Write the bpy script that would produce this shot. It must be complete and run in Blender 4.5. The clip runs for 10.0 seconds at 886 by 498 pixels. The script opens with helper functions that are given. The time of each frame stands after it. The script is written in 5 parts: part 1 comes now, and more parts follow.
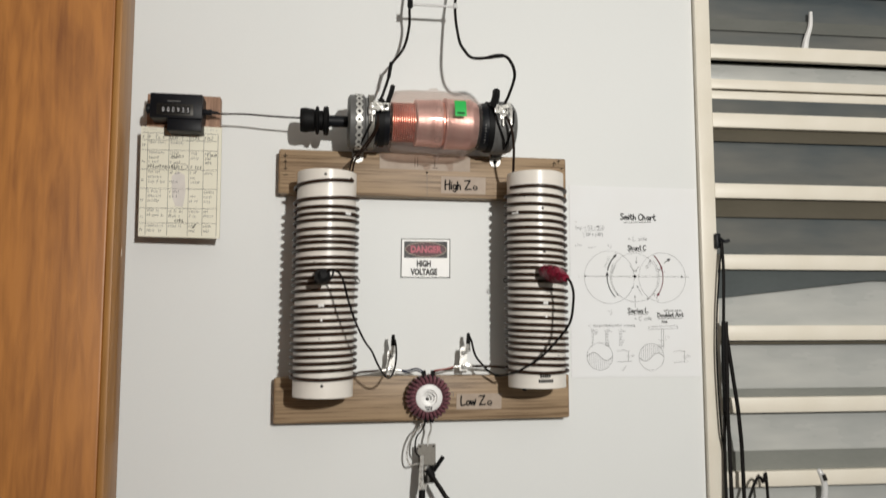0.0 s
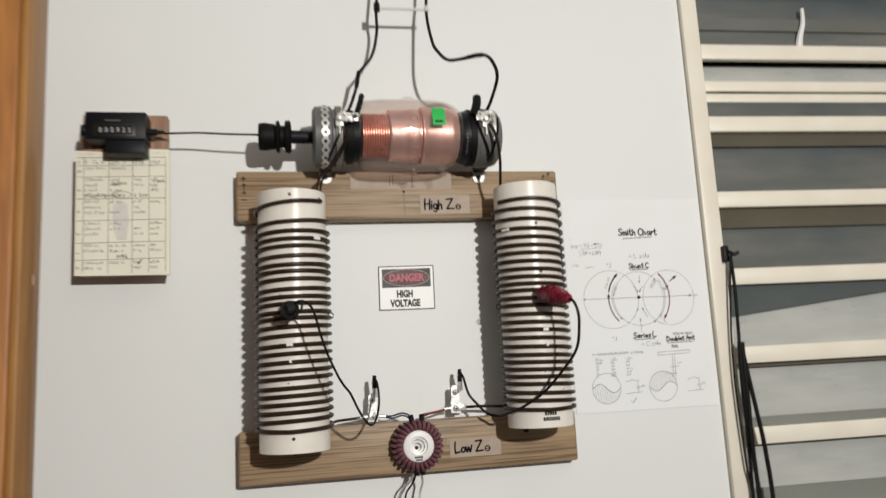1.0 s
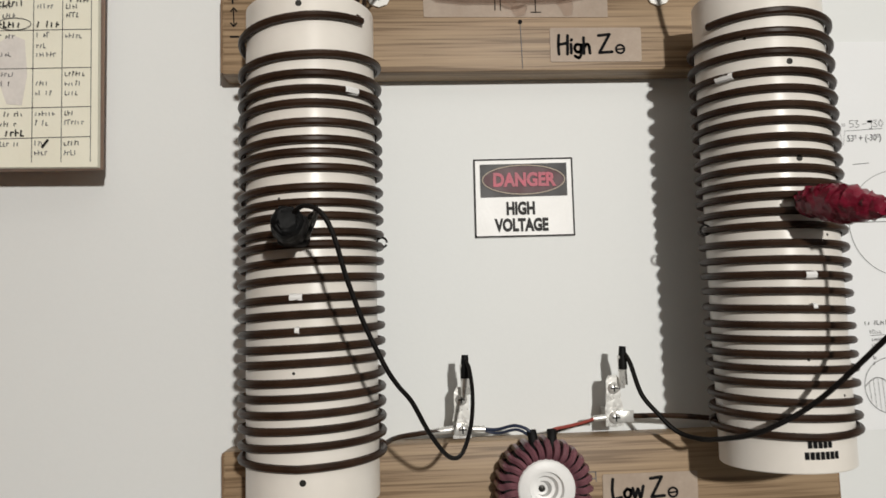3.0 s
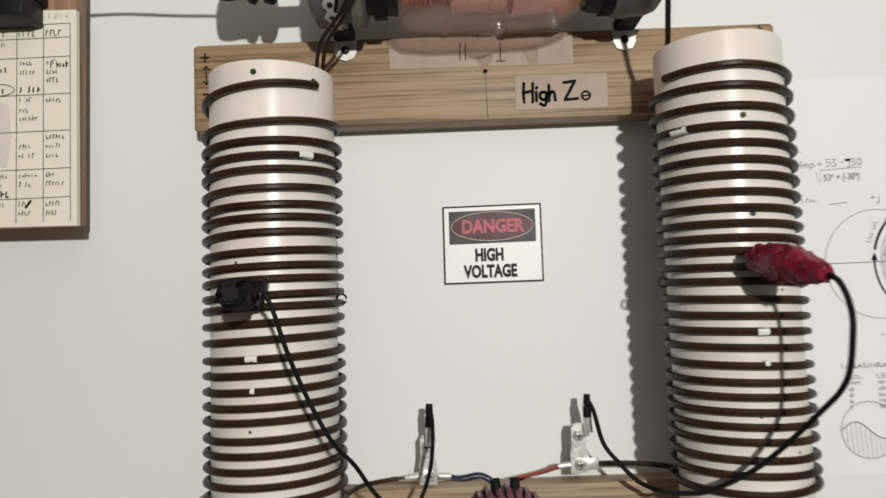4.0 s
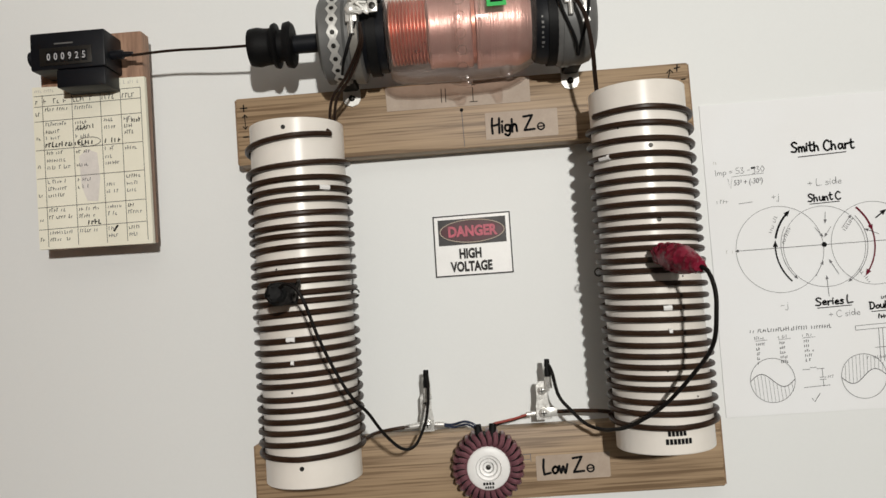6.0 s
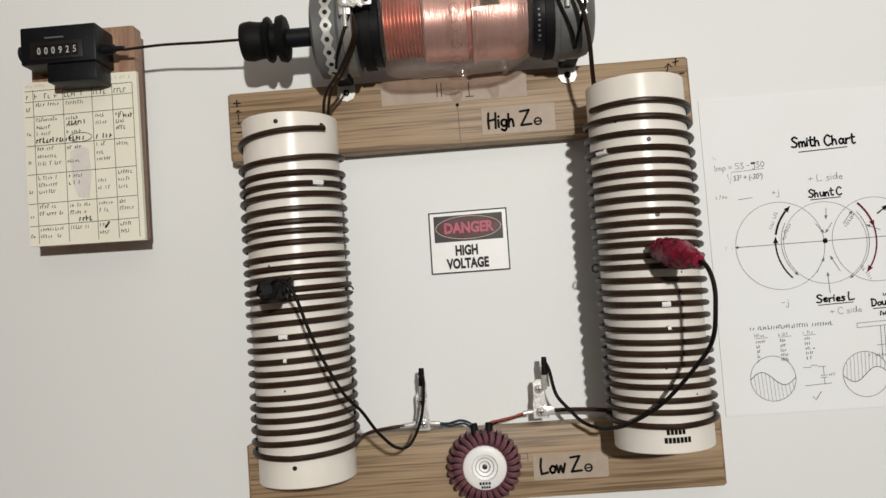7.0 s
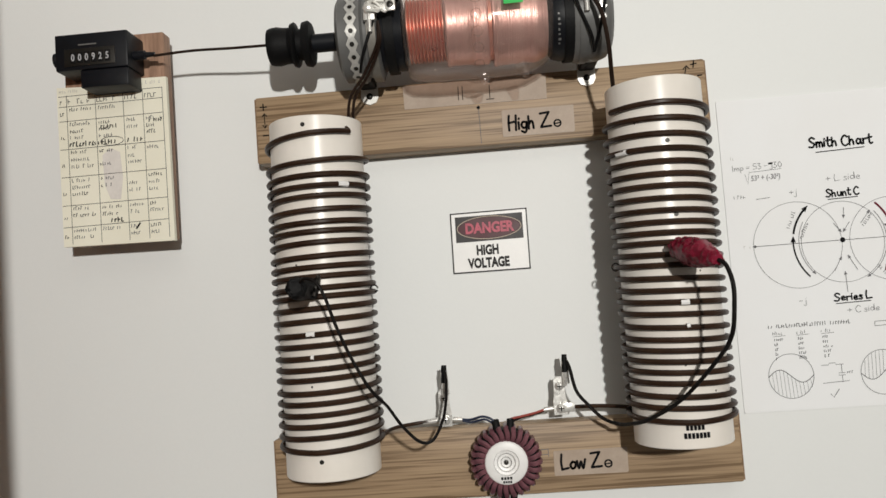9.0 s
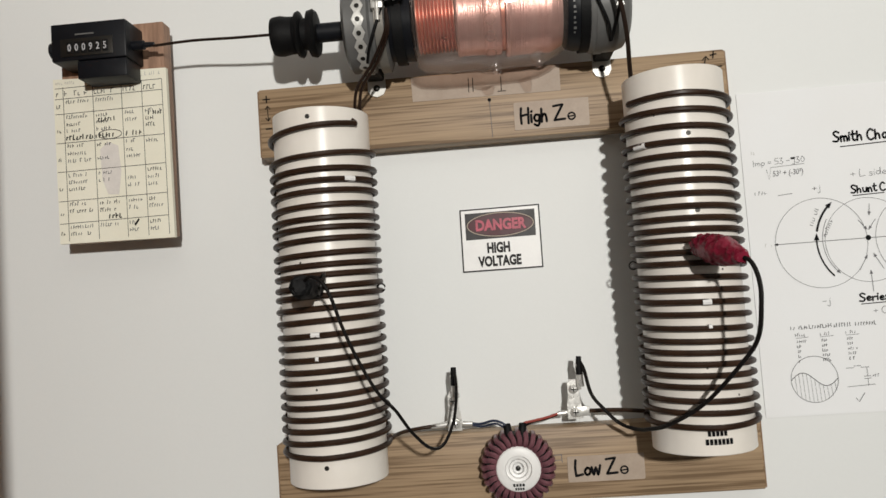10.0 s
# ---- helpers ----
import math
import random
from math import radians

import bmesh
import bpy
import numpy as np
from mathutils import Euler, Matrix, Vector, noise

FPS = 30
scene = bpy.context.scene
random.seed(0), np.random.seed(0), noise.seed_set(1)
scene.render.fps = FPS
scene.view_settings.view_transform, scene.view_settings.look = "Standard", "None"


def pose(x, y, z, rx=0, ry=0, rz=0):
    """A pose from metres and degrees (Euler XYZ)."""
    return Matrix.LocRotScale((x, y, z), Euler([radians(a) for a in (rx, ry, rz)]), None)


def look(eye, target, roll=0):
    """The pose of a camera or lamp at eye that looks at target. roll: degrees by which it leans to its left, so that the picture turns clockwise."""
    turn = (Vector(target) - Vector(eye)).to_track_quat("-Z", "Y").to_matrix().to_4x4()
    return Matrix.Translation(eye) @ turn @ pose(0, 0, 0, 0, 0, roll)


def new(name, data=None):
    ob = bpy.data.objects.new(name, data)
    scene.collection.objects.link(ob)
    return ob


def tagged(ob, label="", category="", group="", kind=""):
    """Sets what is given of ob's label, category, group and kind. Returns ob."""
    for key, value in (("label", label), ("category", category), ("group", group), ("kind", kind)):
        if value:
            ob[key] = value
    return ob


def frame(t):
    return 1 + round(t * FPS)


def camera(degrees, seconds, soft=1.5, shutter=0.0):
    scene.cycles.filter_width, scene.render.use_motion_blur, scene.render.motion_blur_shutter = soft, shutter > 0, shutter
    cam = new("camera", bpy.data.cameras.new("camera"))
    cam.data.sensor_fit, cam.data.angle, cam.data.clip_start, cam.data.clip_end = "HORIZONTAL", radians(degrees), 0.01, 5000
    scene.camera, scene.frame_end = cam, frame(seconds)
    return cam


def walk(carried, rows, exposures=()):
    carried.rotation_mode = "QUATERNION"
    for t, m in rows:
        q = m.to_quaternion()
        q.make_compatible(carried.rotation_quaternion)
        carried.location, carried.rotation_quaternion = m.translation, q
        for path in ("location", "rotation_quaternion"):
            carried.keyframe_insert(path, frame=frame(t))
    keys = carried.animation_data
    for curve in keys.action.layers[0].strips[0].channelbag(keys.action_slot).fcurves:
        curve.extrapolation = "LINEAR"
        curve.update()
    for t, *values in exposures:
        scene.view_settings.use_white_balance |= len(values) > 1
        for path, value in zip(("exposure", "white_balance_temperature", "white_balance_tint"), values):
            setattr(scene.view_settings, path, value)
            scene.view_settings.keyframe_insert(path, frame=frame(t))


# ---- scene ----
cam = camera(61.3, 10.0, 1.5, 0.5)
PATH = [
    (0, (0.048, 0.066, 1.519), (0.366, 2.032, 1.7), -0.0),
    (0.2, (0.056, 0.073, 1.519), (0.360, 2.035, 1.751), -0.3),
    (0.5, (0.061, 0.077, 1.519), (0.356, 2.037, 1.785), -0.5),
    (1, (0.053, 0.19, 1.499), (0.447, 2.126, 1.812), -3.1),
    (1.5, (0.02, 0.336, 1.489), (0.498, 2.256, 1.78), -5.5),
    (2, (0.027, 0.459, 1.487), (0.435, 2.402, 1.723), -4.9),
    (2.2, (0.071, 0.53, 1.497), (0.436, 2.485, 1.707), -3.3),
    (2.4, (0.099, 0.584, 1.506), (0.417, 2.549, 1.699), -2.4),
    (2.5, (0.104, 0.601, 1.506), (0.369, 2.572, 1.72), -2.7),
    (2.6, (0.104, 0.612, 1.514), (0.334, 2.589, 1.71), -2.4),
    (2.7, (0.098, 0.621, 1.516), (0.301, 2.602, 1.695), -2.1),
    (3.8, (0.155, 0.624, 1.548), (0.142, 2.614, 1.743), -2.1),
    (4, (0.163, 0.608, 1.557), (0.16, 2.601, 1.723), -2.2),
    (4.5, (0.175, 0.53, 1.567), (0.132, 2.527, 1.667), -2.6),
    (5, (0.18, 0.468, 1.564), (0.13, 2.464, 1.67), -3.3),
    (5.5, (0.185, 0.448, 1.567), (0.122, 2.445, 1.669), -3.8),
    (6, (0.195, 0.452, 1.564), (0.127, 2.448, 1.675), -4.1),
    (7.5, (0.199, 0.463, 1.559), (0.128, 2.458, 1.677), -4.2),
    (8, (0.196, 0.457, 1.559), (0.111, 2.452, 1.681), -4.3),
    (8.5, (0.193, 0.444, 1.561), (0.111, 2.439, 1.672), -4.3),
    (9, (0.192, 0.447, 1.557), (0.086, 2.441, 1.681), -4.2),
    (9.5, (0.186, 0.458, 1.563), (0.083, 2.453, 1.67), -4.2),
    (10, (0.185, 0.472, 1.557), (0.07, 2.465, 1.681), -4.1),
]
walk(cam, [(t, look(eye, target, roll)) for t, eye, target, roll in PATH])


# ---- world and light ----
world = bpy.data.worlds.new("night")
world.use_nodes = True
world.node_tree.nodes["Background"].inputs[0].default_value = (0.02, 0.025, 0.035, 1)
world.node_tree.nodes["Background"].inputs[1].default_value = 0.4
scene.world = world
bulb = bpy.data.lights.new("room_bulb", "POINT")
bulb.energy, bulb.color, bulb.shadow_soft_size = 115, (1.0, 0.97, 0.91), 0.030
new("room_bulb", bulb).location = (0.49, -0.80, 1.915)
scene.view_settings.exposure = 0.0

# ---- materials ----


def material(name, base, rough=0.5, metal=0.0, vary=0.08, scale=40.0, stretch=(1, 1, 1), bump=0.1, fine=400.0,
             second=None, coat=0.0, trans=0.0, ior=1.45, alpha=1.0, spec=0.5):
    """Principled surface with a broad and a fine noise in colour, gloss and relief; object space, in metres."""
    m = bpy.data.materials.new(name)
    m.use_nodes = True
    nt = m.node_tree
    p = nt.nodes["Principled BSDF"]
    tc = nt.nodes.new("ShaderNodeTexCoord")
    mp = nt.nodes.new("ShaderNodeMapping")
    mp.inputs["Scale"].default_value = stretch
    nt.links.new(tc.outputs["Object"], mp.inputs["Vector"])
    broad = nt.nodes.new("ShaderNodeTexNoise")
    broad.inputs["Scale"].default_value, broad.inputs["Detail"].default_value = scale, 5
    small = nt.nodes.new("ShaderNodeTexNoise")
    small.inputs["Scale"].default_value, small.inputs["Detail"].default_value = fine, 3
    for n in (broad, small):
        nt.links.new(mp.outputs["Vector"], n.inputs["Vector"])
    ramp = nt.nodes.new("ShaderNodeValToRGB")
    dark = second or tuple(c * (1 - vary * 2) for c in base)
    ramp.color_ramp.elements[0].position, ramp.color_ramp.elements[1].position = 0.32, 0.68
    ramp.color_ramp.elements[0].color = (*dark, 1)
    ramp.color_ramp.elements[1].color = (*base, 1)
    nt.links.new(broad.outputs["Fac"], ramp.inputs["Fac"])
    mix = nt.nodes.new("ShaderNodeMix")
    mix.data_type, mix.blend_type = "RGBA", "MULTIPLY"
    mix.inputs[0].default_value = 1.0
    grey = nt.nodes.new("ShaderNodeMapRange")
    grey.inputs["To Min"].default_value, grey.inputs["To Max"].default_value = 1 - vary, 1 + vary * 0.6
    nt.links.new(small.outputs["Fac"], grey.inputs["Value"])
    nt.links.new(ramp.outputs["Color"], mix.inputs[6])
    nt.links.new(grey.outputs["Result"], mix.inputs[7])
    nt.links.new(mix.outputs[2], p.inputs["Base Color"])
    rr = nt.nodes.new("ShaderNodeMapRange")
    rr.inputs["To Min"].default_value, rr.inputs["To Max"].default_value = max(0.02, rough - 0.08), min(1, rough + 0.08)
    nt.links.new(broad.outputs["Fac"], rr.inputs["Value"])
    nt.links.new(rr.outputs["Result"], p.inputs["Roughness"])
    p.inputs["Metallic"].default_value = metal
    p.inputs["Coat Weight"].default_value = coat
    p.inputs["Transmission Weight"].default_value = trans
    p.inputs["IOR"].default_value = ior
    p.inputs["Alpha"].default_value = alpha
    p.inputs["Specular IOR Level"].default_value = spec
    if bump:
        b = nt.nodes.new("ShaderNodeBump")
        b.inputs["Strength"].default_value, b.inputs["Distance"].default_value = bump, 0.001
        nt.links.new(small.outputs["Fac"], b.inputs["Height"])
        nt.links.new(b.outputs["Normal"], p.inputs["Normal"])
    return m


def wood(name, light, dark, stretch, rough, scale=9.0, fine=60.0, bump=0.15, coat=0.0):
    """Timber: long streaks from stretched noise, with fine pores."""
    return material(name, light, rough, 0, 0.16, scale, stretch, bump, fine, dark, coat)


def streaked(name, light, dark):
    """Laminate oak with long fine streaks along x: two streak noises and slow bands."""
    m = material(name, light, 0.48, 0, 0.10, 3.0, (1, 1, 6), 0.12, 500)
    nt = m.node_tree
    tc = nt.nodes.new("ShaderNodeTexCoord")
    total = None
    for sx, sz, w in ((4.0, 250.0, 0.50), (13.0, 560.0, 0.42), (1.6, 70.0, 0.20)):
        mp = nt.nodes.new("ShaderNodeMapping")
        mp.inputs["Scale"].default_value = (sx, sz, sz)
        nz = nt.nodes.new("ShaderNodeTexNoise")
        nz.inputs["Scale"].default_value, nz.inputs["Detail"].default_value = 1.0, 4
        nt.links.new(tc.outputs["Object"], mp.inputs["Vector"])
        nt.links.new(mp.outputs["Vector"], nz.inputs["Vector"])
        k = nt.nodes.new("ShaderNodeMath")
        k.operation = "MULTIPLY_ADD"
        k.inputs[1].default_value = w
        nt.links.new(nz.outputs["Fac"], k.inputs[0])
        if total:
            nt.links.new(total, k.inputs[2])
        else:
            k.inputs[2].default_value = -0.08
        total = k.outputs[0]
    ramp = nt.nodes.new("ShaderNodeValToRGB")
    e = ramp.color_ramp.elements
    e[0].position, e[0].color = 0.39, (*dark, 1)
    e[1].position, e[1].color = 0.59, (*light, 1)
    mid = ramp.color_ramp.elements.new(0.47)
    mid.color = (*[(a * 0.62 + b * 0.38) for a, b in zip(light, dark)], 1)
    nt.links.new(total, ramp.inputs["Fac"])
    nt.links.new(ramp.outputs["Color"], nt.nodes["Principled BSDF"].inputs["Base Color"])
    return m


def grained(name, light, dark, rough):
    """Varnished timber with wandering upright grain and a few dark flecks."""
    m = material(name, light, rough, 0, 0.10, 3.0, (1, 1, 0.2), 0.06, 300, coat=0.2)
    nt = m.node_tree
    tc = nt.nodes.new("ShaderNodeTexCoord")
    total = None
    for sx, sz, w, warp in ((16.0, 2.2, 0.48, 3.2), (70.0, 9.0, 0.42, 1.2), (210.0, 14.0, 0.28, 0.3)):
        mp = nt.nodes.new("ShaderNodeMapping")
        mp.inputs["Scale"].default_value = (sx, sx, sz)
        nz = nt.nodes.new("ShaderNodeTexNoise")
        nz.inputs["Scale"].default_value, nz.inputs["Detail"].default_value, nz.inputs["Distortion"].default_value = 1.0, 4, warp
        nt.links.new(tc.outputs["Object"], mp.inputs["Vector"])
        nt.links.new(mp.outputs["Vector"], nz.inputs["Vector"])
        k = nt.nodes.new("ShaderNodeMath")
        k.operation = "MULTIPLY_ADD"
        k.inputs[1].default_value = w
        nt.links.new(nz.outputs["Fac"], k.inputs[0])
        if total:
            nt.links.new(total, k.inputs[2])
        else:
            k.inputs[2].default_value = -0.06
        total = k.outputs[0]
    ramp = nt.nodes.new("ShaderNodeValToRGB")
    e = ramp.color_ramp.elements
    e[0].position, e[0].color = 0.30, (*dark, 1)
    e[1].position, e[1].color = 0.62, (*light, 1)
    nt.links.new(total, ramp.inputs["Fac"])
    nt.links.new(ramp.outputs["Color"], nt.nodes["Principled BSDF"].inputs["Base Color"])
    return m


def hazy_glass(name, tint, haze, veil, rough):
    """Thin glass: clear with a faint diffuse haze mixed in, and a gloss that grows towards grazing angles."""
    m = material(name, haze, 0.5, 0, 0.1, 30, bump=0.1, fine=40)
    nt = m.node_tree
    out, haze_bsdf = nt.nodes["Material Output"], nt.nodes["Principled BSDF"]
    clear = nt.nodes.new("ShaderNodeBsdfTransparent")
    clear.inputs["Color"].default_value = (*tint, 1)
    body = nt.nodes.new("ShaderNodeMixShader")
    body.inputs[0].default_value = veil
    nt.links.new(clear.outputs[0], body.inputs[1])
    nt.links.new(haze_bsdf.outputs[0], body.inputs[2])
    gloss = nt.nodes.new("ShaderNodeBsdfGlossy")
    gloss.inputs["Roughness"].default_value = rough
    facing = nt.nodes.new("ShaderNodeLayerWeight")
    facing.inputs["Blend"].default_value = 0.5
    steep = nt.nodes.new("ShaderNodeMath")
    steep.operation = "POWER"
    steep.inputs[1].default_value = 4.0
    nt.links.new(facing.outputs["Facing"], steep.inputs[0])
    fres = nt.nodes.new("ShaderNodeMath")
    fres.operation = "MULTIPLY_ADD"
    fres.inputs[1].default_value, fres.inputs[2].default_value = 0.40, 0.045
    nt.links.new(steep.outputs[0], fres.inputs[0])
    both = nt.nodes.new("ShaderNodeMixShader")
    nt.links.new(fres.outputs[0], both.inputs[0])
    nt.links.new(body.outputs[0], both.inputs[1])
    nt.links.new(gloss.outputs[0], both.inputs[2])
    nt.links.new(both.outputs[0], out.inputs["Surface"])
    return m


WALL = material("wall_paint", (0.79, 0.805, 0.80), 0.55, 0, 0.015, 2.2, bump=0.06, fine=350, second=(0.765, 0.78, 0.775))
# dark tones for the unseen room sides, set low to limit bounce light
CEIL = material("ceiling_low_bounce", (0.34, 0.335, 0.325), 0.8, 0, 0.03, 3)
ROOM = material("room_low_bounce", (0.20, 0.195, 0.185), 0.7, 0, 0.03, 3)
FLOOR = material("floor_low_bounce", (0.13, 0.122, 0.115), 0.35, 0, 0.08, 6)
OAK = streaked("oak_board", (0.405, 0.288, 0.178), (0.185, 0.120, 0.068))
OAK_END = wood("oak_end", (0.30, 0.19, 0.11), (0.17, 0.1, 0.05), (8, 8, 8), 0.7)
BLOCK = wood("block_wood", (0.40, 0.24, 0.16), (0.22, 0.125, 0.08), (30, 30, 3.0), 0.6, 7.0)
DOOR = grained("varnished_door", (0.325, 0.127, 0.026), (0.135, 0.043, 0.008), 0.42)
DOOR_EDGE = grained("door_edge_wood", (0.30, 0.140, 0.036), (0.155, 0.068, 0.016), 0.5)
PVC = material("ivory_pvc", (0.83, 0.79, 0.735), 0.30, 0, 0.04, 18, fine=150, bump=0.03, second=(0.77, 0.725, 0.665))
WIRE = material("enamelled_wire", (0.042, 0.022, 0.013), 0.38, 0, 0.15, 60, second=(0.024, 0.012, 0.007), bump=0.06, spec=0.22)
BLACK = material("black_rubber", (0.006, 0.006, 0.0065), 0.6, 0, 0.2, 60, bump=0.2, spec=0.2)
BLACK_GLOSS = material("black_plastic", (0.007, 0.008, 0.011), 0.45, 0, 0.15, 50, bump=0.05, spec=0.25)
CABLE = material("black_cable", (0.007, 0.0055, 0.005), 0.6, 0, 0.15, 80, bump=0.12, spec=0.18)
CHROME = material("nickel_steel", (0.84, 0.83, 0.80), 0.28, 0.55, 0.15, 160, second=(0.66, 0.65, 0.62), bump=0.22, fine=260)
GALV = material("galvanised_strap", (0.74, 0.73, 0.70), 0.36, 0.5, 0.15, 120, second=(0.56, 0.555, 0.53), bump=0.15)
ZINC = material("dull_zinc", (0.24, 0.225, 0.20), 0.5, 0.4, 0.1, 90)
SCREW_DARK = material("dark_screw", (0.03, 0.028, 0.025), 0.4, 0.6, 0.1, 60)
GREY_PVC = material("grey_pvc", (0.155, 0.155, 0.152), 0.45, 0, 0.08, 30, second=(0.11, 0.11, 0.108))
COPPER = material("copper", (0.98, 0.72, 0.68), 0.38, 0.82, 0.10, 60, (1, 0.03, 0.03), second=(0.86, 0.53, 0.50), bump=0.6, fine=900)
COPPER_RIB = material("red_copper", (0.90, 0.47, 0.38), 0.30, 0.70, 0.12, 40, second=(0.70, 0.31, 0.24), bump=0.15, fine=120)
BRIGHT = material("bright_zinc", (0.86, 0.85, 0.81), 0.4, 0.25, 0.08, 90, second=(0.76, 0.75, 0.71), bump=0.08)
# pinkish tint and haze stand in for copper reflections in the glass
GLASS = hazy_glass("clear_glass", (0.97, 0.93, 0.91), (0.88, 0.78, 0.74), 0.035, 0.08)
RED = material("red_vinyl", (0.25, 0.012, 0.038), 0.28, 0, 0.16, 110, second=(0.115, 0.005, 0.016), bump=1.0, fine=190, spec=0.5)
MAROON = material("maroon_wire", (0.25, 0.105, 0.125), 0.33, 0, 0.25, 90, second=(0.085, 0.032, 0.042))
WHITE = material("white_plastic", (0.85, 0.845, 0.835), 0.4, 0, 0.03, 60)
PAPER = material("white_paper", (0.845, 0.857, 0.872), 0.85, 0, 0.012, 12, bump=0.05, second=(0.83, 0.835, 0.84))
NOTE = material("cream_notepaper", (0.86, 0.835, 0.71), 0.85, 0, 0.03, 14, bump=0.05, second=(0.79, 0.765, 0.635))
TAPE = material("paper_tape", (0.46, 0.375, 0.305), 0.5, 0, 0.10, 40, second=(0.38, 0.30, 0.235), bump=0.08, spec=0.3)
INK = material("black_ink", (0.012, 0.012, 0.013), 0.8, 0, 0.1, 200, bump=0, spec=0.08)
PENCIL = material("grey_pencil", (0.19, 0.19, 0.20), 0.8, 0, 0.15, 300, bump=0, spec=0.15)
PEN = material("fine_pen", (0.075, 0.075, 0.08), 0.8, 0, 0.15, 300, bump=0, spec=0.1)
FADED = material("faded_pencil", (0.56, 0.55, 0.52), 0.7, 0, 0.1, 300, bump=0)
RED_INK = material("dark_red_ink", (0.16, 0.012, 0.03), 0.8, 0, 0.1, 200, bump=0, spec=0.1)
VIOLET = material("pale_violet_ink", (0.74, 0.70, 0.66), 0.8, 0, 0.05, 100, bump=0)
SIGN_FILM = material("sign_film", (0.020, 0.017, 0.018), 0.42, 0, 0.1, 60, bump=0.12, fine=26, spec=0.28)
SIGN_BLACK = material("sign_black", (0.018, 0.016, 0.016), 0.5, 0, 0.1, 60, bump=0, spec=0.2)
SIGN_RED = material("sign_red", (0.075, 0.010, 0.018), 0.42, 0, 0.12, 90, bump=0.12, fine=26, spec=0.28)
SIGN_PINK = material("sign_pink", (0.60, 0.105, 0.16), 0.42, 0, 0.2, 200, bump=0.12, fine=26, spec=0.28)
DIGIT = material("grey_digit", (0.50, 0.50, 0.52), 0.7, 0, 0.1, 200, bump=0, spec=0.1)
GREEN = material("green_sticker", (0.03, 0.50, 0.10), 0.5, 0, 0.05, 60, bump=0)
CREAM = material("cream_paint", (0.84, 0.79, 0.69), 0.38, 0, 0.03, 14, second=(0.79, 0.735, 0.625), bump=0.05)
# brownish and bluish bands in this colour stand in for reflections of the room
PANE = material("tinted_reflection_glass", (0.205, 0.198, 0.176), 0.10, 0, 0.12, 8, (0.3, 1, 1.3), second=(0.066, 0.086, 0.100), bump=0.0, coat=0.5, fine=40)
# paler copy of the pane glass; bright room reflections are put into its colour
PALE_PANE = material("pale_reflection_glass", (0.58, 0.58, 0.545), 0.28, 0, 0.10, 11, (0.25, 1, 1), second=(0.37, 0.385, 0.38), bump=0.03, coat=0.3, fine=60)
# strip tones that paint the panes' reflection bands
LAP_BROWN = material("brown_reflection_band", (0.135, 0.120, 0.090), 0.16, 0, 0.10, 9, (0.3, 1, 1), second=(0.095, 0.085, 0.065), bump=0, coat=0.4)
LAP_GREY = material("grey_reflection_band", (0.175, 0.180, 0.165), 0.16, 0, 0.10, 9, (0.3, 1, 1), second=(0.120, 0.125, 0.115), bump=0, coat=0.4)
LAP_DARK = material("dark_reflection_band", (0.115, 0.130, 0.130), 0.16, 0, 0.12, 9, (0.3, 1, 1), second=(0.080, 0.092, 0.095), bump=0, coat=0.4)
LAP_FOOT = material("foot_strip_glass", (0.27, 0.275, 0.25), 0.3, 0, 0.10, 9, (0.3, 1, 1), second=(0.20, 0.21, 0.195), bump=0.02, coat=0.2)
CLEAR_ROD = material("clear_acrylic", (0.86, 0.86, 0.86), 0.15, 0, 0.02, 30, trans=0.25)
BROWN_WIRE = material("brown_wire", (0.022, 0.012, 0.008), 0.4, 0, 0.15, 80, spec=0.25)
BLUE_WIRE = material("blue_wire", (0.030, 0.040, 0.075), 0.4, 0, 0.1, 80, spec=0.3)
RED_WIRE = material("red_wire", (0.36, 0.070, 0.055), 0.4, 0, 0.1, 80)

# ---- builders ----


def thing(name, at, label, category, group="", kind=""):
    """An empty at the base of a thing, whose parts are its children."""
    ob = new(name)
    ob.location = at
    ob.empty_display_size = 0.01
    return tagged(ob, label, category, group, kind)


def part(name, bm, mat, parent=None, label="", sharp=38, smooth=True):
    """Links a bmesh, given in world metres, as one mesh object under a thing or a part."""
    bmesh.ops.recalc_face_normals(bm, faces=bm.faces)
    for f in bm.faces:
        f.smooth = smooth
    for e in bm.edges:
        e.smooth = len(e.link_faces) == 2 and e.calc_face_angle(0) < radians(sharp)
    lo = [min(v.co[k] for v in bm.verts) for k in range(3)]
    hi = [max(v.co[k] for v in bm.verts) for k in range(3)]
    mid = Vector([(a + b) / 2 for a, b in zip(lo, hi)])
    bmesh.ops.translate(bm, verts=bm.verts, vec=-mid)
    me = bpy.data.meshes.new(name)
    bm.to_mesh(me)
    bm.free()
    me.materials.append(mat)
    ob = new(name, me)
    ob.location = mid
    if parent:
        ob.parent = parent
        ob.matrix_parent_inverse = Matrix.Translation(-world_at(parent))
    return tagged(ob, label) if label else ob


def world_at(ob):
    """Where an unrotated thing or part stands."""
    p = ob.location.copy()
    if ob.parent:
        p = world_at(ob.parent) + ob.matrix_parent_inverse.translation + p
    return p


def lone(name, bm, mat, label, category, kind="", group="", sharp=38):
    """A thing that is one mesh."""
    return tagged(part(name, bm, mat, None, "", sharp), label, category, group, kind)


